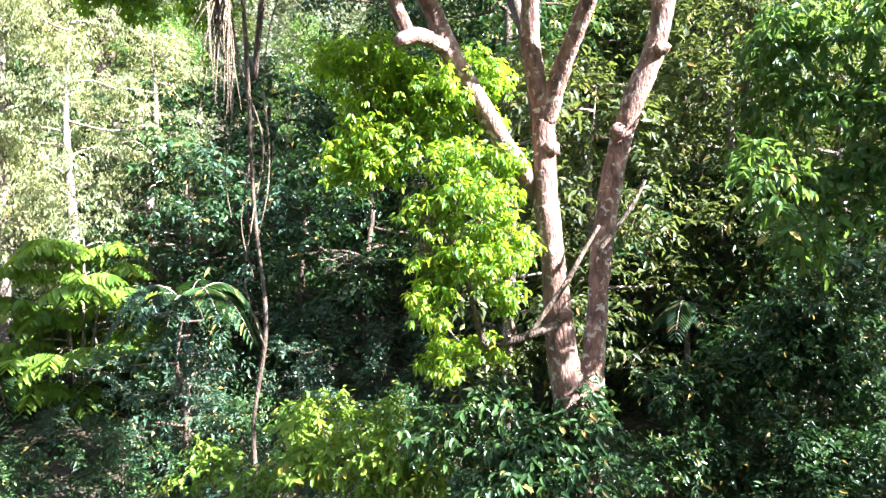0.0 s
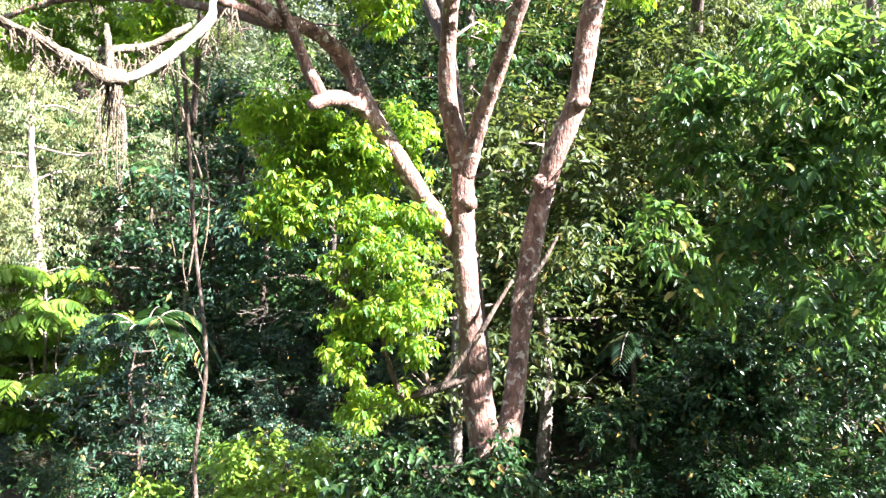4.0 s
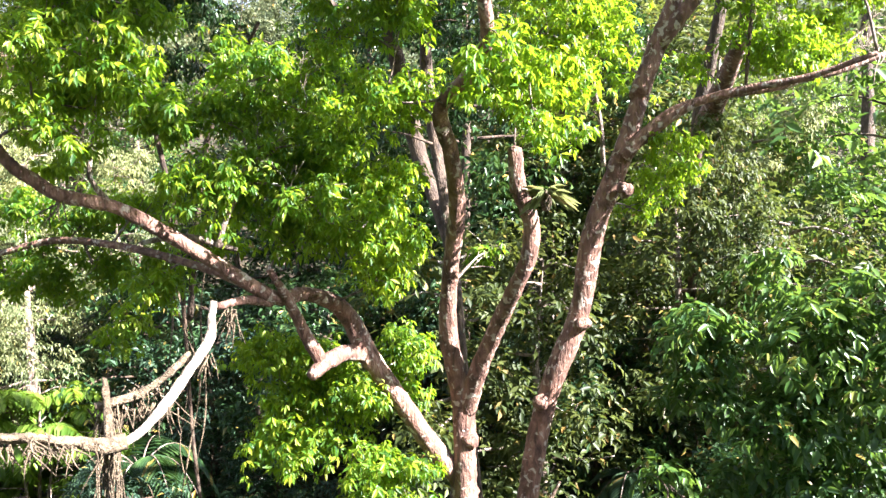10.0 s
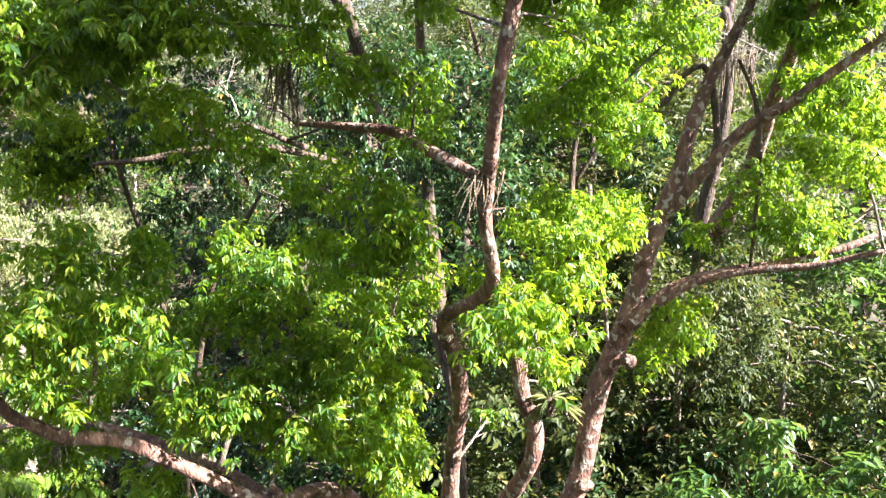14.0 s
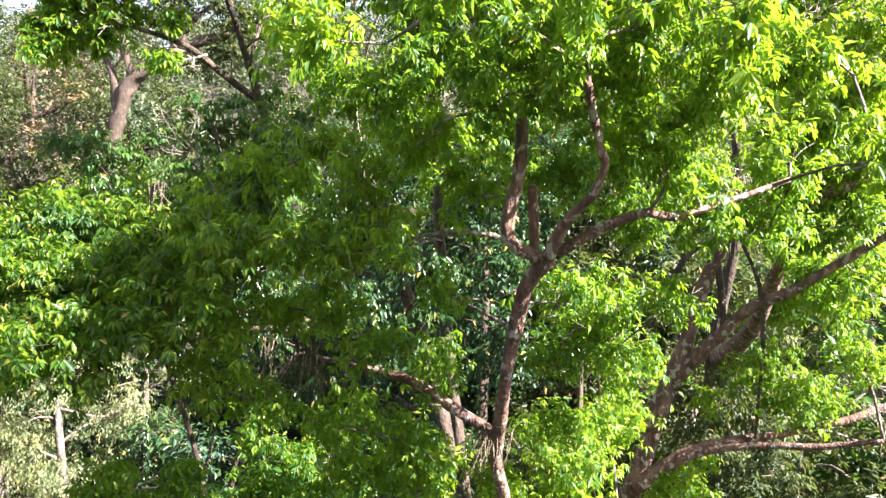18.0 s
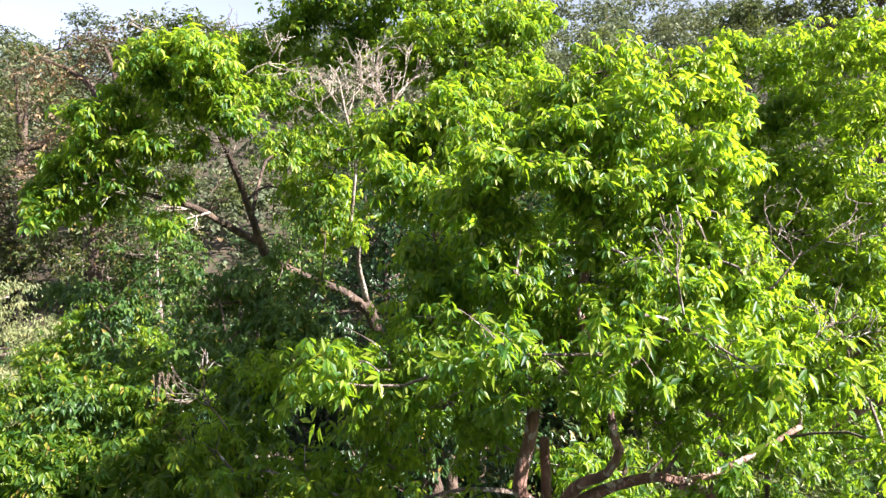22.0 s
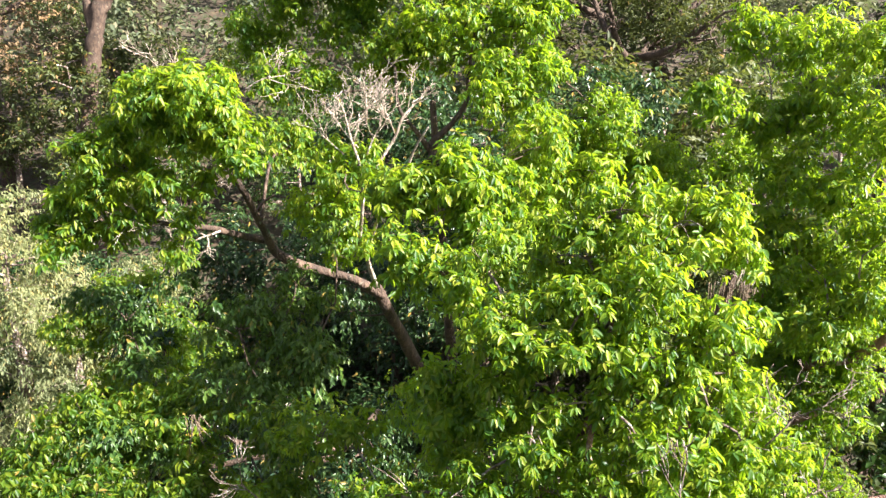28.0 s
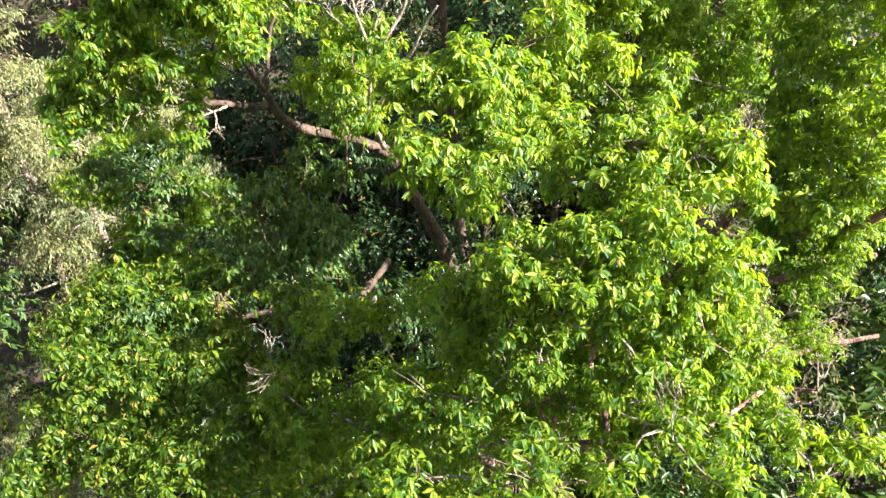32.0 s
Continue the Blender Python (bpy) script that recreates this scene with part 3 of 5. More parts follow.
MIDDLE = [
    (1.6, 8.6, 12.3, 0.50), (2.1, 8.7, 12.0, 0.44), (2.4, 8.8, 12.4, 0.51), (2.7, 9.0, 11.7, 0.36),
    (4.7, 11.2, 11.3, 0.49), (5.0, 11.2, 11.9, 0.32), (4.1, 11.6, 13.3, 0.59), (4.3, 11.5, 10.9, 0.42),
    (2.8, 9.5, 12.5, 0.48), (1.8, 11.0, 10.2, 0.28), (0.4, 11.0, 8.0, 0.48), (0.7, 11.0, 8.6, 0.40),
]
WEST = [
    (-2.8, 7.0, 12.7, 0.55), (-2.9, 6.8, 12.2, 0.44), (-2.1, 7.4, 12.8, 0.45), (-2.2, 7.0, 12.1, 0.48),
    (-1.8, 7.0, 11.8, 0.33), (-3.0, 7.0, 11.6, 0.35), (-1.7, 9.0, 11.9, 0.58), (-1.0, 9.0, 12.5, 0.48),
    (-1.0, 8.6, 11.3, 0.46), (-0.2, 8.5, 11.4, 0.52), (0.4, 8.1, 12.0, 0.47), (0.6, 7.8, 12.8, 0.42),
    (0.5, 7.5, 13.2, 0.35), (-1.8, 9.5, 12.8, 0.47), (-0.6, 9.5, 12.0, 0.54), (-0.4, 8.2, 10.8, 0.50),
    (0.1, 8.4, 10.5, 0.48), (0.5, 8.4, 10.3, 0.39), (-2.5, 7.0, 11.4, 0.25), (-1.4, 8.2, 11.0, 0.35),
]
EAST = [
    (1.5, 7.1, 12.0, 0.38), (2.0, 7.5, 12.1, 0.46), (2.2, 7.8, 11.6, 0.37), (1.7, 7.1, 12.4, 0.28),
    (2.3, 8.8, 13.0, 0.51), (2.8, 9.0, 12.4, 0.36), (3.3, 9.6, 13.0, 0.45), (4.5, 10.6, 11.8, 0.42),
    (4.8, 10.6, 11.5, 0.34), (5.9, 10.2, 13.2, 0.55), (6.4, 10.2, 13.0, 0.33), (6.4, 9.6, 14.7, 0.55),
    (6.0, 9.7, 15.1, 0.42), (6.6, 9.4, 15.1, 0.40), (2.8, 8.4, 14.8, 0.54), (2.2, 8.0, 14.9, 0.46),
    (3.4, 9.0, 14.9, 0.39), (5.5, 10.3, 13.4, 0.30), (5.0, 10.6, 13.0, 0.34),
]
SHADE = [
    (-1.1, 6.0, 15.6, 0.44), (-0.5, 5.8, 15.6, 0.45), (-1.4, 6.1, 15.8, 0.35), (-0.0, 5.6, 15.5, 0.33),
    (-1.1, 6.2, 14.9, 0.48), (-1.5, 6.3, 14.9, 0.34), (-1.5, 6.8, 14.1, 0.45), (-1.0, 6.8, 13.9, 0.39),
    (0.5, 5.3, 15.6, 0.23), (-0.8, 6.8, 16.3, 0.49), (-0.3, 6.5, 16.4, 0.37), (0.7, 6.0, 16.4, 0.46),
    (1.2, 5.6, 16.0, 0.39), (0.4, 6.5, 16.8, 0.40), (1.1, 5.6, 17.1, 0.43), (0.1, 6.0, 16.0, 0.32),
    (0.2, 6.6, 14.5, 0.41), (0.7, 6.6, 14.5, 0.33), (-0.2, 7.4, 13.5, 0.48), (0.5, 7.5, 13.3, 0.43),
    (-0.1, 7.8, 12.7, 0.48), (-0.3, 6.3, 14.9, 0.39),
]
SUNNY = [
    (1.5, 5.1, 17.1, 0.44), (2.1, 5.1, 17.0, 0.44), (2.6, 5.1, 17.1, 0.43), (3.3, 5.6, 17.1, 0.47),
    (5.8, 9.0, 17.4, 0.73), (6.2, 9.0, 16.3, 0.67), (2.9, 5.4, 16.0, 0.38), (3.8, 6.0, 15.7, 0.41),
    (3.0, 5.2, 16.6, 0.40), (2.4, 7.2, 14.7, 0.47), (2.9, 7.6, 14.2, 0.43),
    (2.1, 7.2, 14.3, 0.38), (2.3, 8.0, 13.1, 0.55), (3.0, 8.6, 13.2, 0.49), (5.4, 9.8, 13.8, 0.44),
    (6.3, 10.2, 13.1, 0.49), (6.5, 9.2, 13.9, 0.45), (3.9, 5.8, 16.3, 0.40), (2.5, 5.4, 16.5, 0.38),
]
CROWN = [
    (2.2, 5.3, 19.1, 0.35), (1.8, 5.4, 18.9, 0.33), (2.6, 5.2, 19.0, 0.34), (2.9, 5.2, 18.8, 0.30),
    (1.7, 4.8, 18.4, 0.34), (2.2, 4.7, 18.6, 0.35), (2.7, 4.7, 18.3, 0.31), (3.1, 4.9, 18.3, 0.14),
    (1.2, 4.8, 18.3, 0.30), (1.5, 4.5, 18.2, 0.19), (1.1, 5.1, 18.0, 0.32), 
    (2.0, 4.7, 18.0, 0.33), (2.6, 4.7, 17.9, 0.27), (0.7, 5.4, 17.6, 0.29), (0.8, 5.3, 17.3, 0.31),
    (1.1, 5.1, 17.6, 0.30), (0.7, 5.4, 17.0, 0.25),
]
DOME = [
    (1.0, 5.6, 18.6, 0.17), (1.5, 5.5, 18.6, 0.18), (1.9, 5.3, 18.6, 0.18), (2.2, 5.2, 18.8, 0.15),
    (2.5, 5.2, 18.8, 0.14), (1.2, 5.3, 18.3, 0.19), (1.7, 5.2, 18.3, 0.18), (2.1, 5.1, 18.4, 0.18),
    (2.5, 5.0, 18.5, 0.18), (2.8, 5.0, 18.2, 0.15), (1.3, 5.0, 17.9, 0.19), (1.8, 4.9, 18.0, 0.19),
    (2.2, 4.9, 18.1, 0.19), (2.6, 4.8, 18.1, 0.18), (2.9, 4.8, 17.9, 0.15), (1.1, 4.8, 17.7, 0.19),
    (1.5, 4.7, 17.7, 0.19), (1.9, 4.7, 17.7, 0.19), (2.3, 4.6, 17.8, 0.19), (2.7, 4.6, 17.6, 0.17),
    (1.3, 4.5, 17.4, 0.19), (2.1, 4.4, 17.5, 0.18), (2.5, 4.4, 17.4, 0.18), (2.9, 4.5, 17.4, 0.15),
]
APRON = [
    (0.8, 4.6, 17.0, 0.36), (0.1, 4.9, 16.8, 0.32), (0.5, 4.6, 16.6, 0.34), (1.3, 4.7, 17.3, 0.22),
    (1.3, 4.1, 17.0, 0.23), (1.9, 4.4, 17.3, 0.21), (2.3, 4.4, 17.4, 0.28), (2.1, 4.1, 17.0, 0.31),
    (2.8, 4.7, 17.6, 0.29), (3.2, 4.9, 17.5, 0.25), (2.9, 4.7, 17.3, 0.33), (2.6, 4.2, 17.0, 0.33),
    (3.4, 4.9, 17.1, 0.30), (5.9, 8.6, 16.5, 0.48), (3.3, 4.4, 16.8, 0.35), (2.8, 4.2, 16.7, 0.32),
    (1.7, 4.0, 16.8, 0.24), (1.2, 4.2, 16.7, 0.23),
]
BELOW_LEFT = [
    (-4.0, 7.4, 15.2, 0.62), (-3.0, 7.2, 15.0, 0.61), (-4.9, 7.2, 14.2, 0.63), (-3.5, 6.6, 14.4, 0.66),
    (-1.9, 6.2, 14.8, 0.59), (-2.4, 7.4, 15.2, 0.54), (-5.2, 6.8, 13.6, 0.63), (-2.5, 6.0, 14.5, 0.56),
    (-1.2, 6.6, 15.5, 0.50),
]
BELOW_FRONT = [
    (4.1, 4.6, 16.2, 0.28), (4.4, 4.6, 16.3, 0.28), (3.3, 4.2, 16.9, 0.25), (2.6, 3.6, 17.0, 0.30),
    (1.8, 3.6, 17.1, 0.30), (1.0, 3.6, 17.1, 0.30), (3.7, 4.2, 16.3, 0.26), (0.1, 3.8, 16.9, 0.32),
    (2.3, 4.0, 17.2, 0.24),
]
LEFT_FILL = [
    (-5.0, 10.5, 10.8, 0.53), (-4.1, 10.5, 10.7, 0.53), (-3.2, 10.3, 10.8, 0.52), (-4.8, 10.6, 10.0, 0.46),
    (-4.0, 10.6, 10.0, 0.46), (-2.9, 10.4, 10.0, 0.45), (-2.1, 10.0, 10.5, 0.43), (-5.4, 10.6, 9.8, 0.38),
    (-4.6, 10.8, 9.6, 0.39),
]
BELOW_FILL = [
    (-4.2, 8.2, 15.7, 0.57), (-3.5, 8.2, 15.5, 0.57), (-2.7, 8.2, 15.7, 0.57), (-4.7, 8.0, 15.1, 0.57),
    (-3.4, 7.2, 15.1, 0.53), (-2.2, 6.9, 15.4, 0.51), (-1.4, 7.4, 16.0, 0.45), (-3.2, 8.6, 15.8, 0.51),
]
leafy(tree, sk, WEST, LEAF, BARK_GREY, g1, leaf=0.105, slim=0.36, six=False, density=0.9, droop=1.25, per=8, whorl=True)
for group, thick in ((LOW, 0.7), (LEFT, 0.55), (MIDDLE, 0.4), (EAST, 0.4), (LEFT_FILL, 0.6)):
    leafy(tree, sk, group, LEAF, BARK_GREY, g1, leaf=0.112, slim=0.36, six=False, density=thick * 1.6, droop=1.25, per=8, whorl=True)
for group in (SHADE, BELOW_FRONT):
    leafy(tree, sk, group, LEAF, BARK_GREY, g1, leaf=0.088, slim=0.36, six=False, density=0.7, droop=1.25, per=8, whorl=True)
FRONT = [
    (0.2, 5.6, 16.2, 0.35), (0.7, 5.2, 16.4, 0.33), (1.2, 4.9, 16.6, 0.29), (1.6, 4.8, 16.7, 0.28),
    (2.0, 4.8, 16.5, 0.23), (2.6, 5.0, 16.2, 0.27), (3.0, 5.4, 15.7, 0.29), (0.4, 5.8, 15.7, 0.34),
    (-0.0, 6.2, 15.4, 0.38), (0.9, 6.2, 15.1, 0.29), (2.1, 6.4, 15.0, 0.32), (2.6, 7.0, 14.4, 0.35),
    (-0.5, 6.8, 14.8, 0.42), (0.7, 7.2, 14.1, 0.39), (3.2, 6.5, 15.0, 0.30),
]
for group, thick, shaped in ((SUNNY, 0.85, False), (CROWN, 1.2, True), (DOME, 1.2, True), (APRON, 0.85, False), (FRONT, 0.6, False)):
    leafy(tree, sk, group, LEAF, BARK_GREY, g1, leaf=0.074, slim=0.37, six=shaped, droop=1.25, per=8, density=thick, whorl=True)

# ---- the tree behind it ----
g2 = np.random.default_rng(8)
back_tree = thing("canopy_tree", 2.15, 11.7, 0.0, "broad green-crowned tree with dark trunk and bleached dead twigs", "tree")
sk2 = Skeleton()
BACK_STEMS = [
    [(0.63, 14.20, 12.30, 0.170), (0.27, 13.40, 13.82, 0.146), (-0.08, 12.60, 15.03, 0.117), (-0.35, 11.60, 16.15, 0.098), (-0.49, 11.20, 16.67, 0.086)],
    [(0.86, 13.80, 13.29, 0.123), (0.79, 13.20, 14.46, 0.106), (0.72, 12.60, 15.51, 0.090), (0.63, 11.80, 17.45, 0.072), (0.56, 11.30, 18.70, 0.059), (0.52, 11.00, 19.73, 0.049)],
]
BACK_LIMBS = [
    [(-0.41, 11.30, 16.49, 0.116), (-0.84, 11.00, 16.88, 0.093), (-1.26, 10.80, 17.07, 0.091), (-1.66, 10.60, 17.27, 0.089), (-1.94, 10.40, 17.51, 0.087), (-1.98, 10.00, 17.92, 0.066), (-2.06, 9.40, 18.60, 0.053), (-2.12, 9.00, 18.97, 0.043), (-2.22, 8.60, 19.38, 0.034)],
    [(-2.07, 10.40, 17.70, 0.069), (-2.36, 9.80, 17.94, 0.061), (-2.59, 9.30, 18.15, 0.050), (-2.79, 9.00, 18.23, 0.041), (-3.19, 8.90, 18.34, 0.030), (-3.59, 8.80, 18.42, 0.022)],
    [(0.50, 10.90, 18.82, 0.089), (0.55, 10.80, 19.14, 0.079), (0.81, 10.70, 19.40, 0.052), (1.03, 10.60, 19.74, 0.047), (1.07, 10.60, 20.15, 0.038), (1.16, 10.60, 20.71, 0.025)],
    [(0.50, 10.90, 18.95, 0.062), (0.25, 10.70, 19.32, 0.043), (0.02, 10.50, 19.68, 0.034), (-0.01, 10.50, 20.25, 0.025)],
    [(-0.59, 11.60, 14.18, 0.073), (-1.15, 10.00, 14.22, 0.059), (-1.81, 10.00, 14.23, 0.059), (-2.50, 10.00, 14.20, 0.055), (-3.08, 10.00, 14.07, 0.051), (-3.82, 10.00, 14.00, 0.039)],
    [(-0.83, 10.80, 14.27, 0.060), (-1.12, 10.00, 14.35, 0.051), (-1.70, 10.00, 14.56, 0.047), (-2.23, 10.00, 14.47, 0.047), (-2.82, 10.00, 14.55, 0.051), (-3.37, 10.20, 14.96, 0.044), (-4.06, 10.40, 15.39, 0.033)],
]
BACK_DEAD = [
    [(-0.54, 9.50, 17.82, 0.028), (-0.44, 9.20, 18.29, 0.025), (-0.38, 9.00, 18.81, 0.022), (-0.44, 8.90, 19.17, 0.020), (-0.49, 8.80, 19.38, 0.015), (-0.56, 8.70, 19.77, 0.011), (-0.66, 8.60, 19.93, 0.006)],
    [(-0.39, 9.10, 18.67, 0.023), (-0.17, 9.00, 19.03, 0.020), (0.06, 9.00, 19.37, 0.020), (0.17, 9.00, 19.63, 0.016), (0.43, 9.00, 19.88, 0.011)],
    [(-0.47, 11.00, 16.75, 0.045), (-0.50, 10.20, 17.47, 0.031), (-0.29, 9.60, 18.10, 0.024), (-0.08, 9.20, 18.54, 0.022), (0.17, 8.90, 18.91, 0.019), (0.33, 8.70, 19.26, 0.014), (0.50, 8.50, 19.53, 0.010)],
]
for k, pts in enumerate(BACK_STEMS):
    tube("stem", sk2.add([(2.15, 11.7, -0.2, 0.13), (1.95, 11.8, 4.0, 0.085), (1.52, 12.0, 8.0, 0.08), (1.32, 12.7, 10.0, 0.08)] + pts), BARK_DARK, back_tree, "", 14, 0.08, 0.14, 7 + k)
for k, pts in enumerate(BACK_LIMBS):
    tube("limb", sk2.add([(x, y, z, r * 0.8) for x, y, z, r in pts]), BARK_DARK, back_tree, "", 10, 0.14, 0.1, 17 + k)
for k, pts in enumerate(BACK_DEAD):
    tube("dead_branch", pts, BARK_PALE, back_tree, "bare bleached dead branch", 8, 0.12, 0.08, 27 + k)
TOP = [
    (-1.4, 11.6, 21.7, 0.73), (-0.5, 11.6, 21.7, 0.81), (-0.8, 11.8, 20.9, 0.61), (0.4, 11.2, 21.5, 0.70),
    (1.2, 11.2, 21.7, 0.62), (0.7, 10.8, 20.7, 0.80), (1.8, 10.6, 20.8, 0.66), (2.3, 10.6, 21.0, 0.31),
    (1.6, 10.2, 19.9, 0.64), (2.2, 10.6, 20.2, 0.43), (-2.3, 11.8, 20.7, 0.52), (-1.7, 11.4, 20.1, 0.63),
    (-1.0, 11.8, 22.6, 0.78), (-0.0, 11.6, 22.5, 0.68), (-0.1, 11.0, 20.4, 0.49), (-1.8, 11.0, 19.1, 0.49),
    (-1.6, 12.0, 21.2, 0.53),
]
WING = [
    (-2.4, 8.5, 19.9, 0.54), (-2.9, 8.5, 19.9, 0.41), (-2.0, 8.3, 19.7, 0.34), (-1.8, 8.3, 19.3, 0.28),
    (-3.4, 8.7, 19.2, 0.49), (-3.7, 8.7, 18.7, 0.49), (-4.2, 8.8, 18.2, 0.43), (-3.1, 8.6, 18.9, 0.32),
    (-3.8, 8.8, 18.2, 0.30), (-2.5, 8.4, 20.1, 0.31), (-2.4, 8.6, 19.4, 0.35), (-4.5, 8.8, 18.3, 0.20),
    (-2.8, 8.8, 17.9, 0.26),
]
WING_FILL = [
    (-1.8, 8.4, 19.5, 0.27), (-3.8, 8.7, 19.3, 0.28), (-3.3, 8.7, 18.4, 0.31), (-2.8, 8.5, 18.8, 0.27),
    (-2.3, 8.5, 18.9, 0.25), (-1.7, 8.3, 19.2, 0.22), (-4.2, 8.8, 18.6, 0.31), (-2.7, 8.5, 19.6, 0.31),
    (-3.4, 8.7, 19.5, 0.30), (-2.6, 8.7, 18.4, 0.22), (-2.0, 8.4, 20.0, 0.24), (-2.9, 8.5, 20.1, 0.23),
]
HEART = [
    (-0.6, 9.2, 19.0, 0.51), (-1.0, 9.6, 18.3, 0.54), (0.2, 7.6, 18.9, 0.43), (0.9, 7.6, 18.9, 0.49),
    (1.4, 7.6, 19.0, 0.31), (0.3, 7.1, 18.3, 0.43), (0.7, 6.6, 18.1, 0.40), (-0.7, 9.5, 17.8, 0.42),
    (1.8, 8.0, 19.3, 0.36), (1.1, 7.0, 18.4, 0.32),
]
BACK = [
    (2.0, 8.4, 18.8, 0.49), (2.5, 8.2, 19.0, 0.26), (0.8, 7.4, 19.1, 0.43), (0.4, 7.6, 18.8, 0.39),
    (1.3, 7.4, 18.4, 0.39), (-0.0, 8.2, 18.8, 0.30), (1.9, 7.4, 18.5, 0.34), (1.5, 8.0, 18.5, 0.36),
    (3.1, 8.5, 18.0, 0.39), (1.0, 7.4, 18.6, 0.33),
]
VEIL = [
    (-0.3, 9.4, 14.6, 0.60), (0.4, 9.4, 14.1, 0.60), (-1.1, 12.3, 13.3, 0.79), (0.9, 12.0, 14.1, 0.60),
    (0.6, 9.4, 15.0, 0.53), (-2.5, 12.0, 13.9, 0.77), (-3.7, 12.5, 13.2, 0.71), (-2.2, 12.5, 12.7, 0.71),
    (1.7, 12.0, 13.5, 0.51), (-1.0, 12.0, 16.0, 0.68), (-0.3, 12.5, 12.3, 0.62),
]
# Clumps added mostly hidden behind the crown, to shade the hollow.
BEHIND = [
    (2.2, 11.0, 19.1, 0.65), (3.3, 11.5, 18.7, 0.76), (4.2, 11.5, 18.3, 0.76), (5.0, 11.0, 17.7, 0.65),
    (2.7, 11.0, 17.7, 0.73), (3.9, 11.5, 17.1, 0.76), (1.7, 10.5, 17.1, 0.70),
    (2.7, 11.0, 16.5, 0.73), (3.9, 11.5, 15.8, 0.68), (3.2, 11.0, 19.4, 0.57), (5.6, 11.5, 18.6, 0.59),
]
# Inner foliage of the same tree, its shade painted as darker leaves.
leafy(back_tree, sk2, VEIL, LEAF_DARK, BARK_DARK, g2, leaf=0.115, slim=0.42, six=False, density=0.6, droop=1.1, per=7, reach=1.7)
UPPER_VEIL = [
    (-4.1, 12.5, 14.6, 0.80), (-5.1, 12.0, 14.5, 0.76), (-5.7, 12.0, 13.9, 0.68),
]
for group in (TOP, WING, WING_FILL, HEART, BACK, BEHIND, UPPER_VEIL):
    leafy(back_tree, sk2, group, LEAF, BARK_DARK, g2, leaf=0.105, slim=0.36, six=False, density=1.4, droop=1.25, per=8, whorl=True)

# ---- tree under the gap, its shade put into darker leaf colours ----
SKIRT = [
    (-4.9, 12.0, 16.4, 0.53), (-4.5, 12.0, 15.4, 0.80),
    (-3.9, 11.5, 14.5, 0.81), (-5.2, 12.0, 14.3, 0.76), 
    (-2.2, 10.5, 15.0, 0.70), (-1.7, 10.5, 15.7, 0.55), (-2.9, 11.0, 14.3, 0.65),
]
HOLLOW = [
    (-2.0, 8.4, 17.0, 0.51), (-1.2, 8.4, 16.4, 0.52), (-2.0, 8.2, 16.1, 0.52), (-3.7, 8.0, 15.6, 0.56),
    (-3.0, 8.2, 15.4, 0.51), (-1.1, 7.2, 16.1, 0.45), (-4.0, 9.6, 16.7, 0.46), (-4.6, 10.0, 16.9, 0.47),
    (-3.8, 9.6, 15.9, 0.47), (-3.4, 10.0, 16.9, 0.39),
]
SUNLIT_TUFT = [
    (-6.1, 12.3, 15.8, 0.42), (-5.5, 12.3, 16.3, 0.44), (-4.9, 12.2, 16.4, 0.41), (-6.6, 12.4, 15.5, 0.38),
    (-5.3, 12.2, 15.8, 0.48), (-4.5, 12.0, 15.8, 0.47), (-4.0, 11.8, 15.6, 0.41), (-5.9, 12.3, 15.3, 0.43),
]
HOLLOW_FILL = [
    (-2.1, 8.8, 16.8, 0.42), (-1.5, 8.8, 17.0, 0.42), (-1.0, 8.4, 16.8, 0.37), (-1.7, 8.4, 16.5, 0.43),
    (-1.1, 8.2, 16.5, 0.36), (-2.4, 8.8, 16.2, 0.39), (-0.8, 8.8, 17.2, 0.32), (-1.7, 7.8, 16.2, 0.36),
    (-1.2, 7.6, 16.1, 0.38), (-0.8, 9.0, 18.0, 0.30), (-1.4, 9.2, 17.4, 0.31),
]
g4 = np.random.default_rng(14)
mid_tree = thing("midstorey_tree", -3.3, 13.2, 0.0, "midstorey tree with its shade put into darker leaf colours", "tree")
sk4 = Skeleton()
tube("trunk", sk4.add([(-3.3, 13.2, -0.3, 0.06), (-3.6, 13.5, 2.5, 0.045), (-3.3, 13.2, 4.6, 0.04), (-3.55, 13.3, 6.8, 0.035), (-3.6, 12.4, 11.0, 0.045), (-4.2, 11.4, 14.5, 0.04)]), BARK_DARK, mid_tree, "", 8, 0.1, 0.2, 4)
tube("limb", sk4.add([(-3.4, 12.7, 9.0, 0.06), (-2.6, 11.2, 12.0, 0.05), (-1.6, 10.4, 13.6, 0.03)]), BARK_DARK, mid_tree, "", 8, 0.1, 0.2, 6)
for x, y, z, w in ((-3.9, 13.4, 5.4, 0.5), (-3.1, 13.0, 6.2, -0.4), (-4.3, 13.8, 6.6, 0.3), (-3.7, 12.8, 4.2, 0.7)):
    pts = [(x + w * 0.3 * math.sin(k * 1.7 + x) + w * 0.1 * k, y + 0.1 * math.cos(k * 2.1), 11.6 + (z - 11.6) * k / 6, 0.022 - 0.002 * k) for k in range(7)]
    tube("liana", pts, MOSS, mid_tree, "", 7, 0.45, 0.09, int(x * -11))
# Dark leaf colour stands in for the shade under the crown.
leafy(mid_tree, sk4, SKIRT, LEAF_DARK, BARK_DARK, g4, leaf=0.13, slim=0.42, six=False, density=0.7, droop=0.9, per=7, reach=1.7)
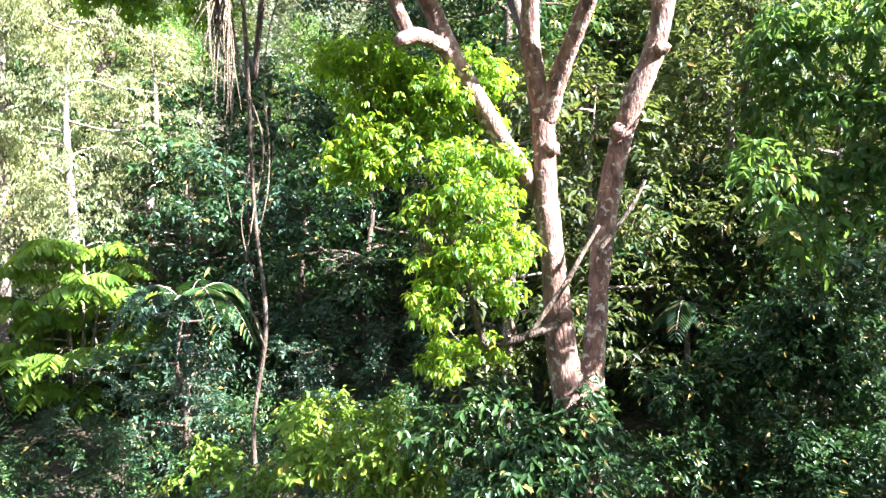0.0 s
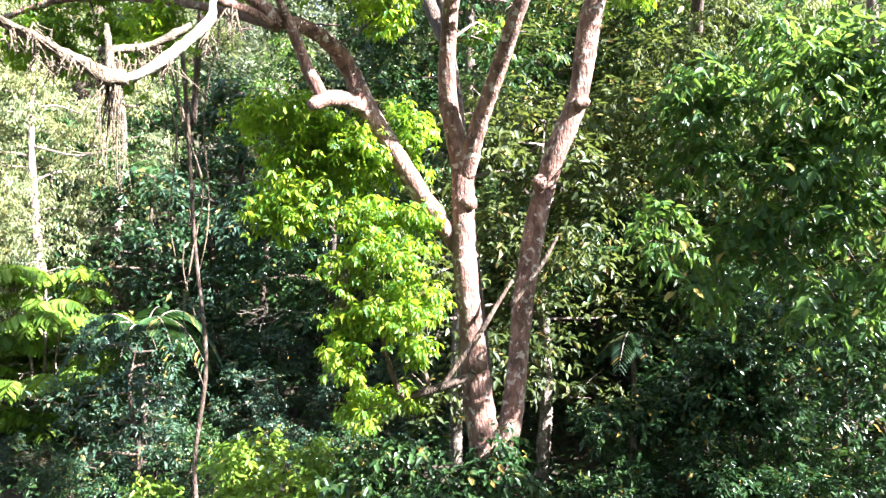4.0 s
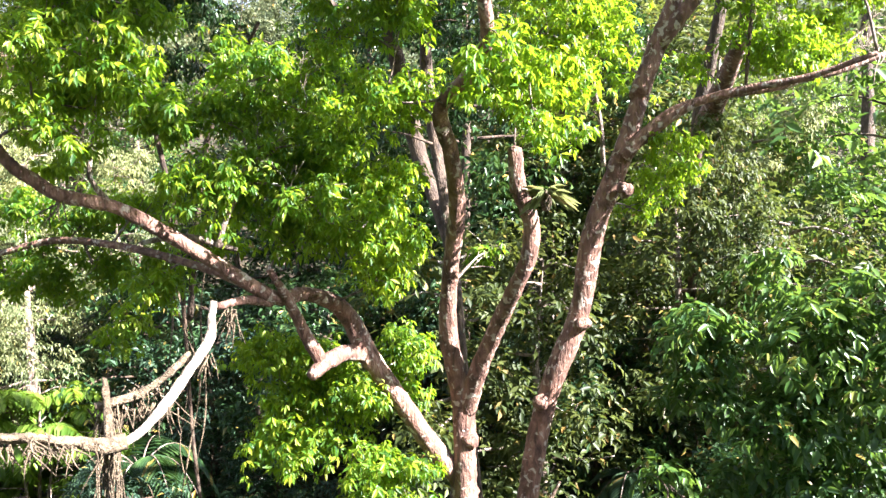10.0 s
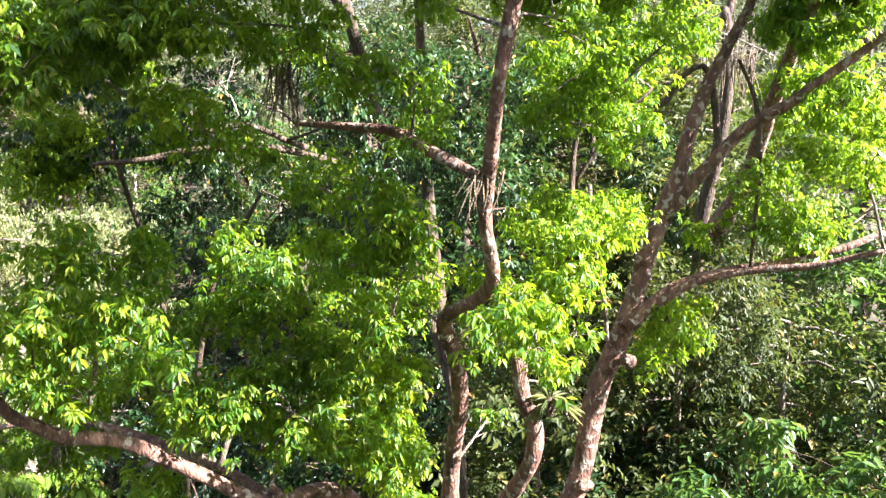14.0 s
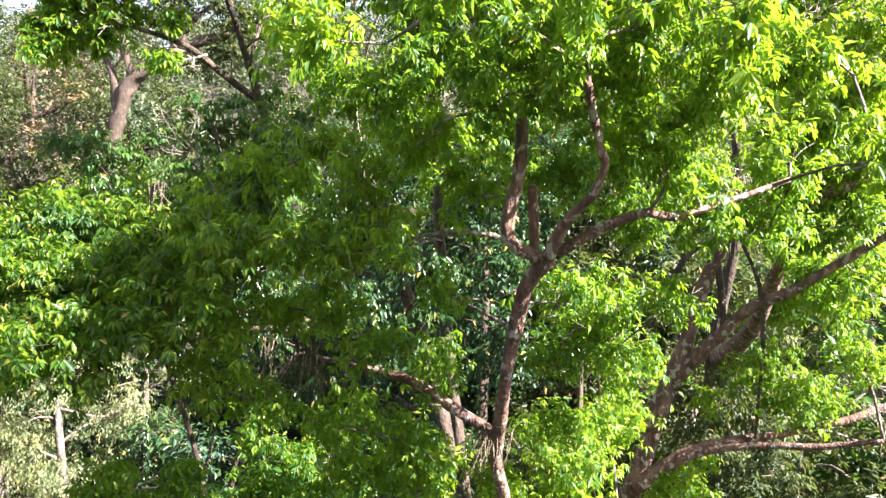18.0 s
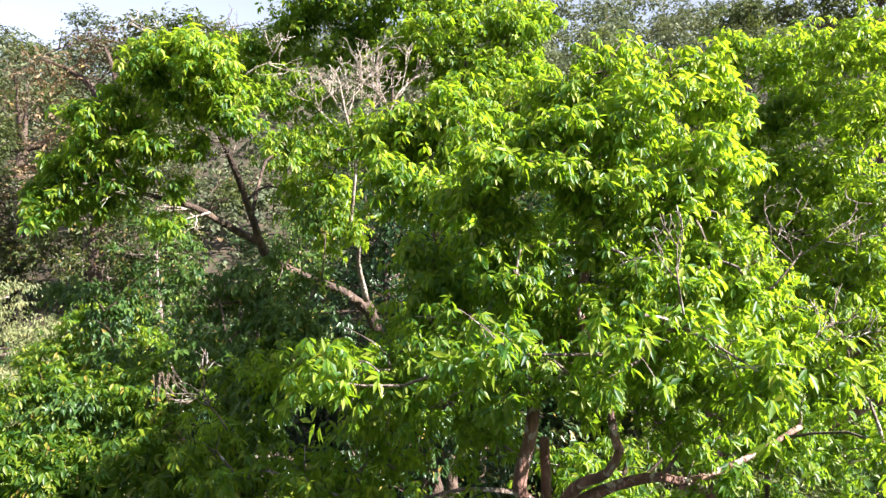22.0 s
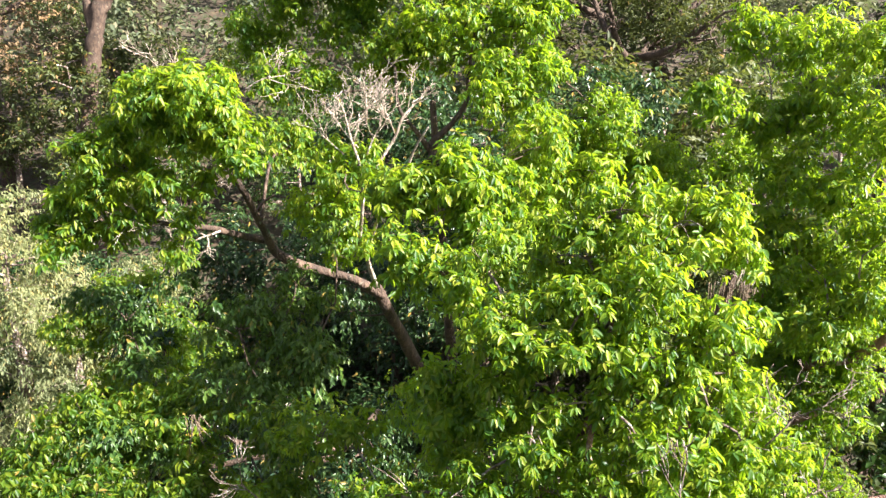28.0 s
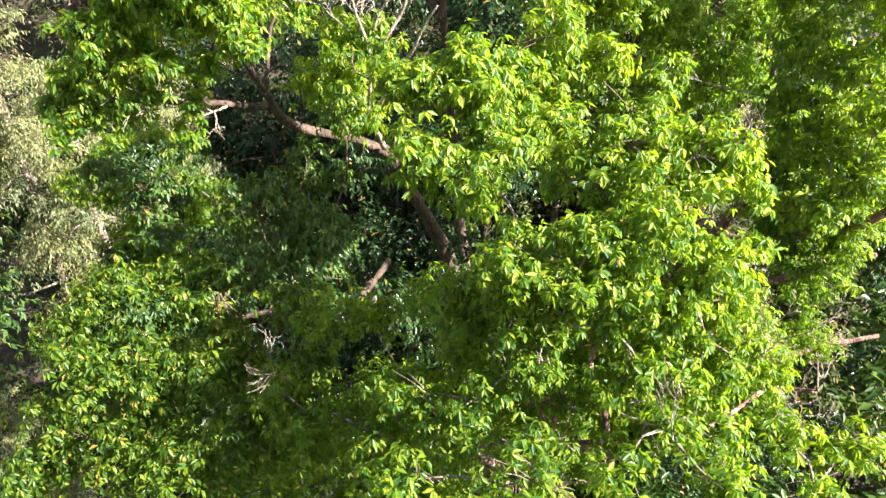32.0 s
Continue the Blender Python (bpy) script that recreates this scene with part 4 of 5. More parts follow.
# The great tree's lower left clumps get a leaf colour darkened for shade.
for group, leaves in ((SUNLIT_TUFT, LEAF), (BELOW_LEFT + BELOW_FILL, LEAF_SHADED)):
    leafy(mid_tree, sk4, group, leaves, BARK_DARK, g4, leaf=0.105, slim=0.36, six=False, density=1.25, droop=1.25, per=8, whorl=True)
# In the hollow a deeper leaf colour replaces the crown's shade.
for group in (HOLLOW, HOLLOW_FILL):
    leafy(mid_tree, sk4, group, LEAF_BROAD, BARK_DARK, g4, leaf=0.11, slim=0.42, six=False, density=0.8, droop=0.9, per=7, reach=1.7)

# ---- the tree on the right of the gap ----
g3 = np.random.default_rng(21)
side_tree = thing("canopy_tree", 8.6, 20.8, 2.0, "tree with brown trunk, long bare limb and bright green crown", "tree")
sk3 = Skeleton()
SIDE_FILL = [
    (7.5, 13.5, 15.4, 0.77),
    (7.4, 14.0, 14.0, 0.60), (5.5, 13.5, 16.8, 0.67),
    (7.8, 13.0, 16.4, 0.65), (8.4, 13.5, 14.3, 0.68), (8.9, 13.0, 15.1, 0.65),
]
SIDE_STEMS = [
    [(6.99, 16.20, 12.94, 0.151), (7.07, 15.80, 14.21, 0.152), (7.20, 15.40, 15.62, 0.134), (7.17, 15.20, 16.71, 0.119), (7.01, 15.00, 17.72, 0.098), (7.14, 15.20, 17.62, 0.095), (7.26, 15.20, 18.36, 0.077), (7.26, 15.00, 19.44, 0.050)],
    [(7.48, 14.80, 16.21, 0.085), (7.38, 14.60, 17.12, 0.073), (7.32, 14.40, 17.85, 0.055), (7.22, 14.00, 18.96, 0.037)],
    [(6.75, 15.00, 12.95, 0.231), (6.37, 12.50, 13.92, 0.149), (6.00, 10.50, 15.25, 0.105), (5.80, 9.00, 16.14, 0.082), (6.17, 8.70, 16.34, 0.079), (6.25, 8.50, 16.54, 0.069), (6.49, 8.20, 16.99, 0.051)],
]
for k, pts in enumerate(SIDE_STEMS):
    tube("stem" if k == 0 else "limb", sk3.add([(8.6, 20.8, 1.6, 0.18), (8.3, 20.2, 6.0, 0.13), (7.7, 18.4, 10.2, 0.12)] + pts if k == 0 else pts), BARK_DARK if k < 2 else BARK_RED, side_tree, "", 12, 0.09, 0.14, 37 + k)
RIGHT = [
    (4.5, 9.7, 19.7, 0.43), (5.5, 11.2, 20.6, 0.49), (6.2, 10.7, 20.5, 0.67), (6.5, 9.7, 20.4, 0.61),
    (6.1, 9.7, 19.4, 0.72), (6.3, 8.7, 19.3, 0.55), (5.5, 9.7, 18.6, 0.61), (6.0, 8.9, 18.4, 0.60),
    (5.4, 9.1, 17.7, 0.51), (5.8, 8.1, 17.4, 0.46), (5.3, 8.3, 16.9, 0.44), (5.5, 10.3, 19.3, 0.53),
    (3.7, 9.7, 18.3, 0.36), (6.6, 9.1, 20.1, 0.41), (6.3, 8.2, 18.2, 0.55), (5.2, 9.3, 18.0, 0.35),
]
RIGHT_LOW = [
    (5.7, 9.6, 16.8, 0.56), (6.2, 9.4, 17.0, 0.54), (5.9, 9.2, 16.3, 0.51), (6.2, 8.8, 15.8, 0.39),
    (5.6, 9.6, 15.9, 0.45), (6.7, 9.0, 16.8, 0.49), (5.7, 9.0, 15.6, 0.29), (6.8, 9.6, 17.4, 0.44),
]
SIDE_UNDER = [
    (6.7, 14.4, 12.6, 0.58), (7.0, 15.2, 11.9, 0.60), (7.6, 15.4, 11.0, 0.85), (6.6, 15.3, 10.9, 0.75), (7.1, 15.6, 10.0, 0.85),
    (8.2, 15.6, 10.2, 0.80), (7.9, 15.6, 12.0, 0.60),
]
leafy(side_tree, sk3, SIDE_UNDER, LEAF_OLIVE, BARK_GREY, g3, leaf=0.14, slim=0.42, six=False, density=0.7, droop=0.8, per=6, reach=1.7)
for group in (RIGHT, RIGHT_LOW, SIDE_FILL):
    leafy(side_tree, sk3, group, LEAF, BARK_GREY, g3, leaf=0.115, slim=0.36, six=False, density=1.25, droop=1.25, per=8, whorl=True)


# ---- nearer broad-leaved tree and shrubs ----
def low_tree(name, x, y, top, clumps, mat, bark, label, category="tree", r=0.09, g=None, **kw):
    ob = thing(name, x, y, float(ground_z(x, y)), label, category)
    s = Skeleton()
    z0 = float(ground_z(x, y)) - 0.2
    pts = [(x, y, z0, r * 1.3), (x + 0.1, y + 0.1, z0 + top * 0.4, r), (x - 0.1, y - 0.1, z0 + top * 0.75, r * 0.7), (x, y, z0 + top, r * 0.4)]
    tube("trunk", s.add(pts), bark, ob, "", 10, 0.1, 0.15, int(x * 7 + 90))
    leafy(ob, s, clumps, mat, bark, g or np.random.default_rng(int(abs(x) * 31) + 2), **kw)
    return ob


BROAD = [
    (5.1, 10.2, 9.0, 0.82), (6.2, 9.8, 9.0, 0.79), (6.7, 9.2, 8.4, 0.61), (4.7, 10.2, 8.0, 0.63),
    (5.8, 9.7, 7.8, 0.78), (6.5, 9.2, 7.2, 0.68), (3.9, 8.7, 6.8, 0.35), (5.9, 8.7, 6.1, 0.54),
    (6.5, 8.5, 6.3, 0.47), (5.2, 10.2, 6.3, 0.63), (5.7, 10.0, 6.8, 0.66), (7.1, 9.2, 9.1, 0.54),
    (6.1, 10.8, 9.8, 0.55), (7.0, 9.6, 9.6, 0.42), (6.5, 9.6, 8.2, 0.63), (4.0, 9.5, 7.2, 0.35),
]
low_tree("broadleaf_tree", 9.6, 11.4, 8.8, BROAD, LEAF_BROAD, BARK_DARK, "broad-leaved tree with large glossy mid-green leaves", leaf=0.19, slim=0.40, droop=0.65, per=6, reach=1.6)
THICKET = [
    (6.7, 13.1, 5.8, 0.83), (7.5, 12.6, 5.4, 0.71), 
    (6.3, 13.1, 4.8, 0.83), (7.1, 12.6, 4.4, 0.80), (5.5, 13.6, 3.5, 0.77), (6.5, 13.1, 3.6, 0.93),
    (7.5, 12.6, 3.5, 0.80), (5.3, 13.1, 2.4, 0.74), (6.3, 12.6, 2.5, 0.89), (7.2, 12.1, 2.4, 0.86),
    (5.3, 12.6, 1.8, 0.71), 
    (4.4, 13.5, 3.3, 0.67), (4.4, 13.0, 2.3, 0.74), (3.6, 12.5, 2.0, 0.62), (6.5, 12.0, 2.0, 0.76),
    (6.1, 13.0, 4.2, 0.74), 
]
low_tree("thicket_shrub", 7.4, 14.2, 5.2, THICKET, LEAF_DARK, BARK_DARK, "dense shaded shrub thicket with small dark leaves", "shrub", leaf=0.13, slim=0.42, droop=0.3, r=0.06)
VINES = [
    (1.8, 9.7, 3.5, 0.52), (1.2, 9.7, 3.3, 0.58), (0.6, 10.4, 3.7, 0.52), (0.1, 10.4, 3.1, 0.66),
    (2.3, 10.0, 3.3, 0.32), (0.9, 9.6, 2.8, 0.61), (1.8, 9.5, 2.9, 0.54), (2.0, 9.9, 4.0, 0.21),
]
low_tree("climbing_shrub", 1.6, 9.9, 3.4, VINES, LEAF_DARK, BARK_DARK, "leafy climber and scrub round the foot of the tree", "shrub", r=0.05, leaf=0.15, slim=0.42, droop=0.5)
FRONT_SHRUB = [
    (-2.1, 11.9, 3.0, 0.63), (-1.2, 11.6, 3.2, 0.45), (-2.4, 11.5, 2.5, 0.61), (-1.3, 11.2, 2.6, 0.68),
    (-0.4, 11.0, 2.7, 0.66), (-4.4, 13.0, 1.9, 0.55), (-3.3, 12.0, 1.8, 0.51), (-0.8, 11.0, 2.1, 0.70),
]
low_tree("bright_shrub", -1.6, 11.6, 3.0, FRONT_SHRUB, LEAF_SHRUB, BARK_DARK, "fresh light-green shrub with drooping leaves", "shrub", r=0.05, leaf=0.15, slim=0.40, droop=0.6)


# ---- forest behind: tree kinds, each built once, then set out on the slope ----
def forest_kind(name, height, spread, mat, bark, label, g, leaf, slim, n, droop=0.5, start=0.25, category="tree", density=0.36, flat=0.7):
    """An understorey tree at the origin: trunk, branches and a crown of clumps."""
    ob = thing(name, 0, 0, 0, label, category)
    s = Skeleton()
    pts = [(0, 0, -0.5, 0.035 * height ** 0.75), (0.15, 0.05, height * 0.35, 0.026 * height ** 0.75), (-0.1, 0.1, height * 0.7, 0.017 * height ** 0.75), (0.05, 0, height * 0.97, 0.01)]
    tube("trunk", s.add(pts), bark, ob, "", 8, 0.1, 0.3, int(height * 10))
    leaves, twigs = [], []
    for k in range(n):
        h = start + (1 - start) * (k + g.uniform(0, 1)) / n
        rad = spread * (0.45 + 0.75 * math.sin(min(1, (h - start) / (1 - start) * 0.85 + 0.12) * math.pi) ** 0.8) * g.uniform(0.35, 1.0)
        a = k * 2.4 + g.uniform(-0.5, 0.5)
        c = (rad * math.cos(a), rad * math.sin(a), height * h)
        r = spread * g.uniform(0.32, 0.5)
        q = s.near(c)
        twigs += twig_arrays(q, c, r, 0.03 + 0.006 * height ** 0.5, g, 1)
        leaves.append(clump_arrays(c, r, g, leaf=leaf, slim=slim, per=5, density=density, droop=droop, six=False, flat=flat))
    v, f = merged(twigs)
    tagged(part("branchwork", mesh_of("branchwork", v, quads_to_tris(f), bark, True), ob), kind="stuff")
    v, f = merged(leaves)
    tagged(part("crown", mesh_of("crown", v, f, mat), ob), kind="stuff")
    return ob


KINDS = {
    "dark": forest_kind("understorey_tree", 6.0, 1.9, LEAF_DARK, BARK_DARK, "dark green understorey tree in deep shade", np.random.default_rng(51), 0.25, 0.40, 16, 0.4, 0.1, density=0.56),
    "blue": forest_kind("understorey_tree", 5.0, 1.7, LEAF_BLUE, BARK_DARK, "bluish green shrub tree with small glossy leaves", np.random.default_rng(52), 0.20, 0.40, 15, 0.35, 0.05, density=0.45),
    "pale": forest_kind("feathery_tree", 11.0, 2.1, LEAF_PALE, BARK_GREY, "pale feathery sunlit tree with fine hanging foliage", np.random.default_rng(53), 0.16, 0.28, 22, 0.9, 0.2),
    "olive": forest_kind("slope_tree", 10.0, 2.3, LEAF_OLIVE, BARK_GREY, "olive tree with dry brownish leaves on the slope", np.random.default_rng(54), 0.26, 0.42, 20, 0.4, 0.25, density=0.5),
    "broad": forest_kind("slope_tree", 11.0, 2.6, LEAF_BROAD, BARK_GREY, "green broad-leaved tree on the slope", np.random.default_rng(55), 0.30, 0.42, 20, 0.5, 0.3, density=0.5),
}
# Added tree kind, kept out of view, that blocks sky and sun.
KINDS["blocker"] = forest_kind("blocker_tree", 17.0, 4.6, LEAF_BROAD, BARK_DARK, "tall leafy tree added out of view to block light", np.random.default_rng(56), 0.62, 0.45, 22, 0.4, 0.12, density=0.3)
KINDS["canopy"] = forest_kind("slope_tree", 16.0, 3.3, LEAF_DARK, BARK_DARK, "tall dark-crowned tree added behind the clearing to block sun", np.random.default_rng(57), 0.26, 0.42, 22, 0.5, 0.5, density=0.5)
gp = np.random.default_rng(77)


def plant(kind, x, y, scale, turn, sink=0.0):
    m = pose(x, y, float(ground_z(x, y)) - sink, 0, 0, turn) @ Matrix.Scale(scale, 4)
    ob = copy_thing(KINDS[kind], Matrix.Identity(4))
    ob.matrix_basis = m
    ob["group"] = "trees of the slope"
    return ob


WALL = (
    (-8.2, 22.8, 1.15), (-6.0, 22.4, 1.2), (-4.2, 21.6, 1.05), (-2.4, 22.2, 1.1), (-0.5, 23.8, 1.2), (1.5, 22.5, 1.1),
    (0.6, 26.5, 1.5), (3.5, 20.5, 1.1), (5.5, 19.2, 1.0), (8.0, 18.4, 1.1), (12.5, 18.5, 1.1), (14.5, 20.5, 1.2),
    (-5.4, 20.6, 0.55), (-3.4, 19.8, 0.5), (-1.6, 19.0, 0.48), (-7.4, 20.9, 0.55), (0.4, 18.6, 0.6), (9.6, 14.6, 0.8), (7.6, 15.4, 0.75), (10.8, 16.4, 1.0),
)
FLOOR = (
    (-8.0, 16.5, 0.25), (-6.0, 17.5, 0.44), (-4.5, 16.0, 0.40), (-2.8, 16.6, 0.42), (-1.0, 15.2, 0.42), (-9.6, 17.4, 0.22), (-6.6, 14.6, 0.34), (-4.0, 13.9, 0.36), (-10.6, 15.4, 0.38),
    (-2.2, 14.0, 0.38), (-8.4, 13.4, 0.32), (-5.2, 12.4, 0.30), (-7.2, 11.4, 0.28), (-3.2, 12.2, 0.30), (-9.6, 11.8, 0.28), (-3.6, 18.0, 0.5), (-6.4, 19.2, 0.52), (3.2, 12.8, 0.36), (8.6, 12.4, 0.5), (10.2, 12.6, 0.5),
    (7.5, 9.5, 0.45), (9.0, 10.5, 0.5), (8.5, 7.6, 0.45), (10.5, 9.0, 0.5), (7.0, 6.5, 0.42), (6.0, 8.0, 0.42), (9.5, 5.5, 0.45), (5.4, 5.6, 0.38), (3.0, 6.2, 0.35), (0.8, 6.4, 0.35), (-2.0, 6.6, 0.35), (-5.0, 7.4, 0.35), (-7.2, 8.4, 0.33), (11.5, 7.0, 0.5),
)
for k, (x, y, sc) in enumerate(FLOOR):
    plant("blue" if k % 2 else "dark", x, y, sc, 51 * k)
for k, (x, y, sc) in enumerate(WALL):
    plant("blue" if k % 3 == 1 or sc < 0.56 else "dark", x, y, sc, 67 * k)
for y0, xs, kinds, sc in (
    (29.0, np.linspace(-20, 21, 10), ("dark", "broad", "dark"), (1.1, 1.5)),
    (34.0, np.linspace(-23, 25, 9), ("broad", "olive", "dark"), (0.9, 1.2)),
    (41.0, np.linspace(-28, 31, 10), ("olive", "broad", "olive"), (0.8, 1.2)),
    (47.5, np.linspace(-33, 30, 13), ("olive", "dark", "olive"), (0.8, 1.1)),
):
    for k, x in enumerate(xs):
        plant("dark" if x < -2 and y0 < 40 else kinds[int(gp.integers(len(kinds)))], x + gp.uniform(-0.9, 0.9), y0 + gp.uniform(-1.2, 1.2), gp.uniform(*sc), gp.uniform(0, 360))
for x, y, s, a in ((-11.6, 22.0, 1.0, 10), (-13.9, 22.6, 1.1, 120), (-10.2, 25.0, 0.95, 200), (-15.8, 25.5, 1.1, 40), (10.6, 21.5, 1.05, 60), (-10.6, 14.4, 0.5, 300), (-12.6, 16.0, 0.6, 90)):
    plant("pale", x, y, s, a)
for x, y, s, a in ((3.6, 17.4, 0.95, 10), (7.4, 18.8, 1.02, 140), (1.5, 17.0, 0.95, 250), (9.8, 17.6, 1.0, 20), (4.6, 24.0, 1.1, 210), (8.2, 23.0, 1.2, 130), (9.0, 27.0, 1.4, 15), (13.0, 30.0, 1.4, 75), (6.0, 31.0, 1.4, 190)):
    plant("olive", x, y, s, a)
# Those at x 18 to 24 are added outside the view for shade.
for x, y, s, a in ((11.0, 22.0, 1.0, 330), (18.5, 22.0, 0.75, 100), (21.0, 26.5, 0.9, 220), (23.5, 31.0, 1.2, 300), (18.8, 14.0, 0.6, 160), (21.5, 18.5, 0.7, 10), (-17.5, 19.0, 1.3, 70), (-20.0, 25.0, 1.4, 200)):
    plant("broad", x, y, s, a)
# Added mostly hidden by nearer crowns, to darken the gap.
for x, y, s, a in ((2.0, 22.5, 1.0, 120), (6.5, 25.5, 1.0, 250), (-1.5, 26.5, 1.0, 310)):
    plant("canopy", x, y, s, a)
# Unseen rows behind the camera, added to cut the sky light.
for k in range(9):
    plant("blocker", -27 + 6.5 * k, -9.5 - 2.0 * (k % 2), 1.0 + 0.08 * (k % 3), 40 * k)
# Added beside the view to keep sun off the lower right.
for x, y, sc, a in ((11.8, 3.0, 0.6, 20), (12.6, 5.8, 0.75, 80), (15.0, 9.5, 0.69, 140), (10.5, -2.5, 0.5, 200), (15.4, 16.0, 0.75, 60), (14.2, 20.5, 0.8, 150)):
    plant("blocker", x, y, sc, a)
for k in range(8):
    plant("blocker", -28 + 7.6 * k, -17.0 - 2.0 * (k % 2), 1.35, 70 * k)
for k in KINDS.values():
    k.matrix_basis = pose(60 + 9 * list(KINDS.values()).index(k), 75, float(ground_z(60 + 9 * list(KINDS.values()).index(k), 75)))


# ---- far woods ----
def far_woods():
    g = np.random.default_rng(5)
    out, y = [], 48.0
    while y < 190:
        gap = 4.2 + y * 0.022
        for x in np.arange(-0.66 * y - 6, 0.66 * y + 8, gap):
            px, py = x + g.uniform(-0.4, 0.4) * gap, y + g.uniform(-0.4, 0.4) * gap
            h = g.uniform(4, 10) if g.uniform() < 0.8 else g.uniform(11, 16)
            z = float(ground_z(px, py))
            wide = gap * g.uniform(0.3, 0.5)
            for _ in range(3):
                c = (px + g.normal() * wide * 0.6, py + g.normal() * wide * 0.6, z + h * g.uniform(0.62, 1.0))
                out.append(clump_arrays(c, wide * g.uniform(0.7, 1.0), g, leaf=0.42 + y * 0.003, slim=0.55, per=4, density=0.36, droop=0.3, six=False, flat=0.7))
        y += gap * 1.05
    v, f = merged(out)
    ob = new("far_woods", mesh_of("far_woods", v, f, LEAF_HAZED))
    tagged(ob, "olive forest canopy covering the far hillside, haze put into its colour", "forest", kind="stuff")


far_woods()


# ---- big-leaved shrub, palms, hanging moss, dead twigs, climbing plants ----
def pinnate(at, turn, length, g, pairs=9, tilt=0.2):
    """A long leaf held level, its leaflets hanging in two rows."""
    d = np.array([math.cos(turn), math.sin(turn), 0.0])
    u = np.linspace(0.15, 1, pairs)[:, None]
    line = at + d * length * u + np.array([0, 0, 1.0]) * length * ((tilt + 0.15) * u - 0.6 * u**2)
    side = np.array([-d[1], d[0], 0.0])
    base = np.vstack([line, line])
    way = np.vstack([np.tile(side, (pairs, 1)), np.tile(-side, (pairs, 1))]) * 0.85 + d * 0.35 + np.array([0, 0, -0.7]) + g.normal(size=(2 * pairs, 3)) * 0.1
    ln = 0.42 * length / 0.8 * np.concatenate([np.sin(u[:, 0] * 2.4 + 0.4)] * 2).clip(0.45, 1)
    return blades(base, way, np.tile([0, 0, 1.0], (2 * pairs, 1)) + g.normal(size=(2 * pairs, 3)) * 0.12, ln, ln * 0.36, True, 0.15, 0.16)


def tier_shrub(x, y):
    """A light shrub whose long leaves hang in tiers."""
    g = np.random.default_rng(17)
    z0 = float(ground_z(x, y))
    ob = thing("tiered_shrub", x, y, z0, "sunlit yellow-green shrub with long leaves in tiers", "shrub")
    s = Skeleton()
    for dx, dy, h in ((0, 0, 4.6), (0.35, 0.1, 3.6), (-0.5, -0.1, 3.9)):
        tube("stem", s.add([(x + dx * 0.3, y, z0 - 0.2, 0.06), (x + dx * 0.7, y + dy, z0 + h * 0.5, 0.045), (x + dx * 1.5, y + dy, z0 + h, 0.02)]), BARK_GREY, ob, "", 8, 0.1, 0.2, int(h * 10))
    for k in range(46):
        h = g.uniform(0.4, 5.2)
        a = g.uniform(0, 6.28)
        rad = (2.1 - 0.34 * max(h - 2.2, 0)) * g.uniform(0.3, 1.0)
        c = np.array([x + rad * math.cos(a) * 1.15, y + rad * math.sin(a) * 0.8, z0 + h])
        q = s.near(c)
        tube("branch", [(*q[:3], 0.022), (*((q[:3] + c) / 2 + [0, 0, 0.12]), 0.016), (*c, 0.008)], BARK_GREY, ob, "", 5, 0.1, 0.2, k)
        rows = [pinnate(c, a + d + g.uniform(-0.25, 0.25), g.uniform(0.65, 1.1), g, tilt=g.uniform(-0.1, 0.5)) for d in (-1.9, -1.1, -0.4, 0.3, 1.0, 1.7, 2.8)]
        v, f = merged(rows)
        tagged(part("foliage", mesh_of("foliage", v, f, LEAF_SHRUB), ob), kind="stuff")


tier_shrub(-10.2, 20.2)


def palm(x, y, z, fronds, length, label, g, mat, lift=0.25):
    """A crown of arching fronds on a short stem."""
    z0 = float(ground_z(x, y))
    ob = thing("palm", x, y, z0, label, "palm")
    tube("trunk", [(x, y, z0 - 0.2, 0.09), (x + 0.05, y, (z0 + z) / 2, 0.075), (x, y, z, 0.06)], BARK_GREY, ob, "", 10, 0.08, 0.12, 3)
    for k in range(fronds):
        a = k * 2.4 + g.uniform(-0.3, 0.3)
        d = np.array([math.cos(a), math.sin(a), 0.0])
        rise = g.uniform(lift, lift + 0.65)
        u = np.linspace(0, 1, 24)[:, None]
        L = length * g.uniform(0.8, 1.1)
        line = np.array([x, y, z]) + d * L * u * 0.85 + np.array([0, 0, 1.0]) * L * (rise * u - (rise + 0.35) * u**2)
        rib = [(*line[i], 0.02 * (1 - u[i, 0]) + 0.005) for i in range(0, 24, 4)] + [(*line[-1], 0.004)]
        fr = tube("frond", rib, BARK_GREY, ob, "", 5, 0.03, 0.2, k)
        tan = unit(np.gradient(line, axis=0))
        side = unit(np.cross(tan, [0, 0, 1.0]))
        base = np.vstack([line[3:], line[3:]])
        sg = np.vstack([side[3:], -side[3:]])
        way = sg + np.vstack([tan[3:], tan[3:]]) * 0.55 + np.array([0, 0, -0.30])
        prof = np.sin(np.linspace(0.25, 1, 21) * math.pi * 0.92) * 0.75 + 0.25
        ln = np.concatenate([prof, prof]) * L * 0.30
        v, f = blades(base, way, np.tile([0.0, 0, 1], (len(base), 1)), ln, ln * 0.20, True, 0.18, 0.18)
        tagged(part("leaf_blade", mesh_of("leaf_blade", v, f, mat), fr), kind="stuff")
    return ob


gq = np.random.default_rng(29)
palm(-6.55, 18.2, 4.5, 9, 2.3, "shaded palm with arching feather fronds", gq, LEAF_DARK, 0.75)
plant("blue", -6.1, 16.6, 0.85, 40)
palm(-12.3, 19.0, 2.6, 9, 2.2, "low palm with dark feather fronds", gq, LEAF_DARK)
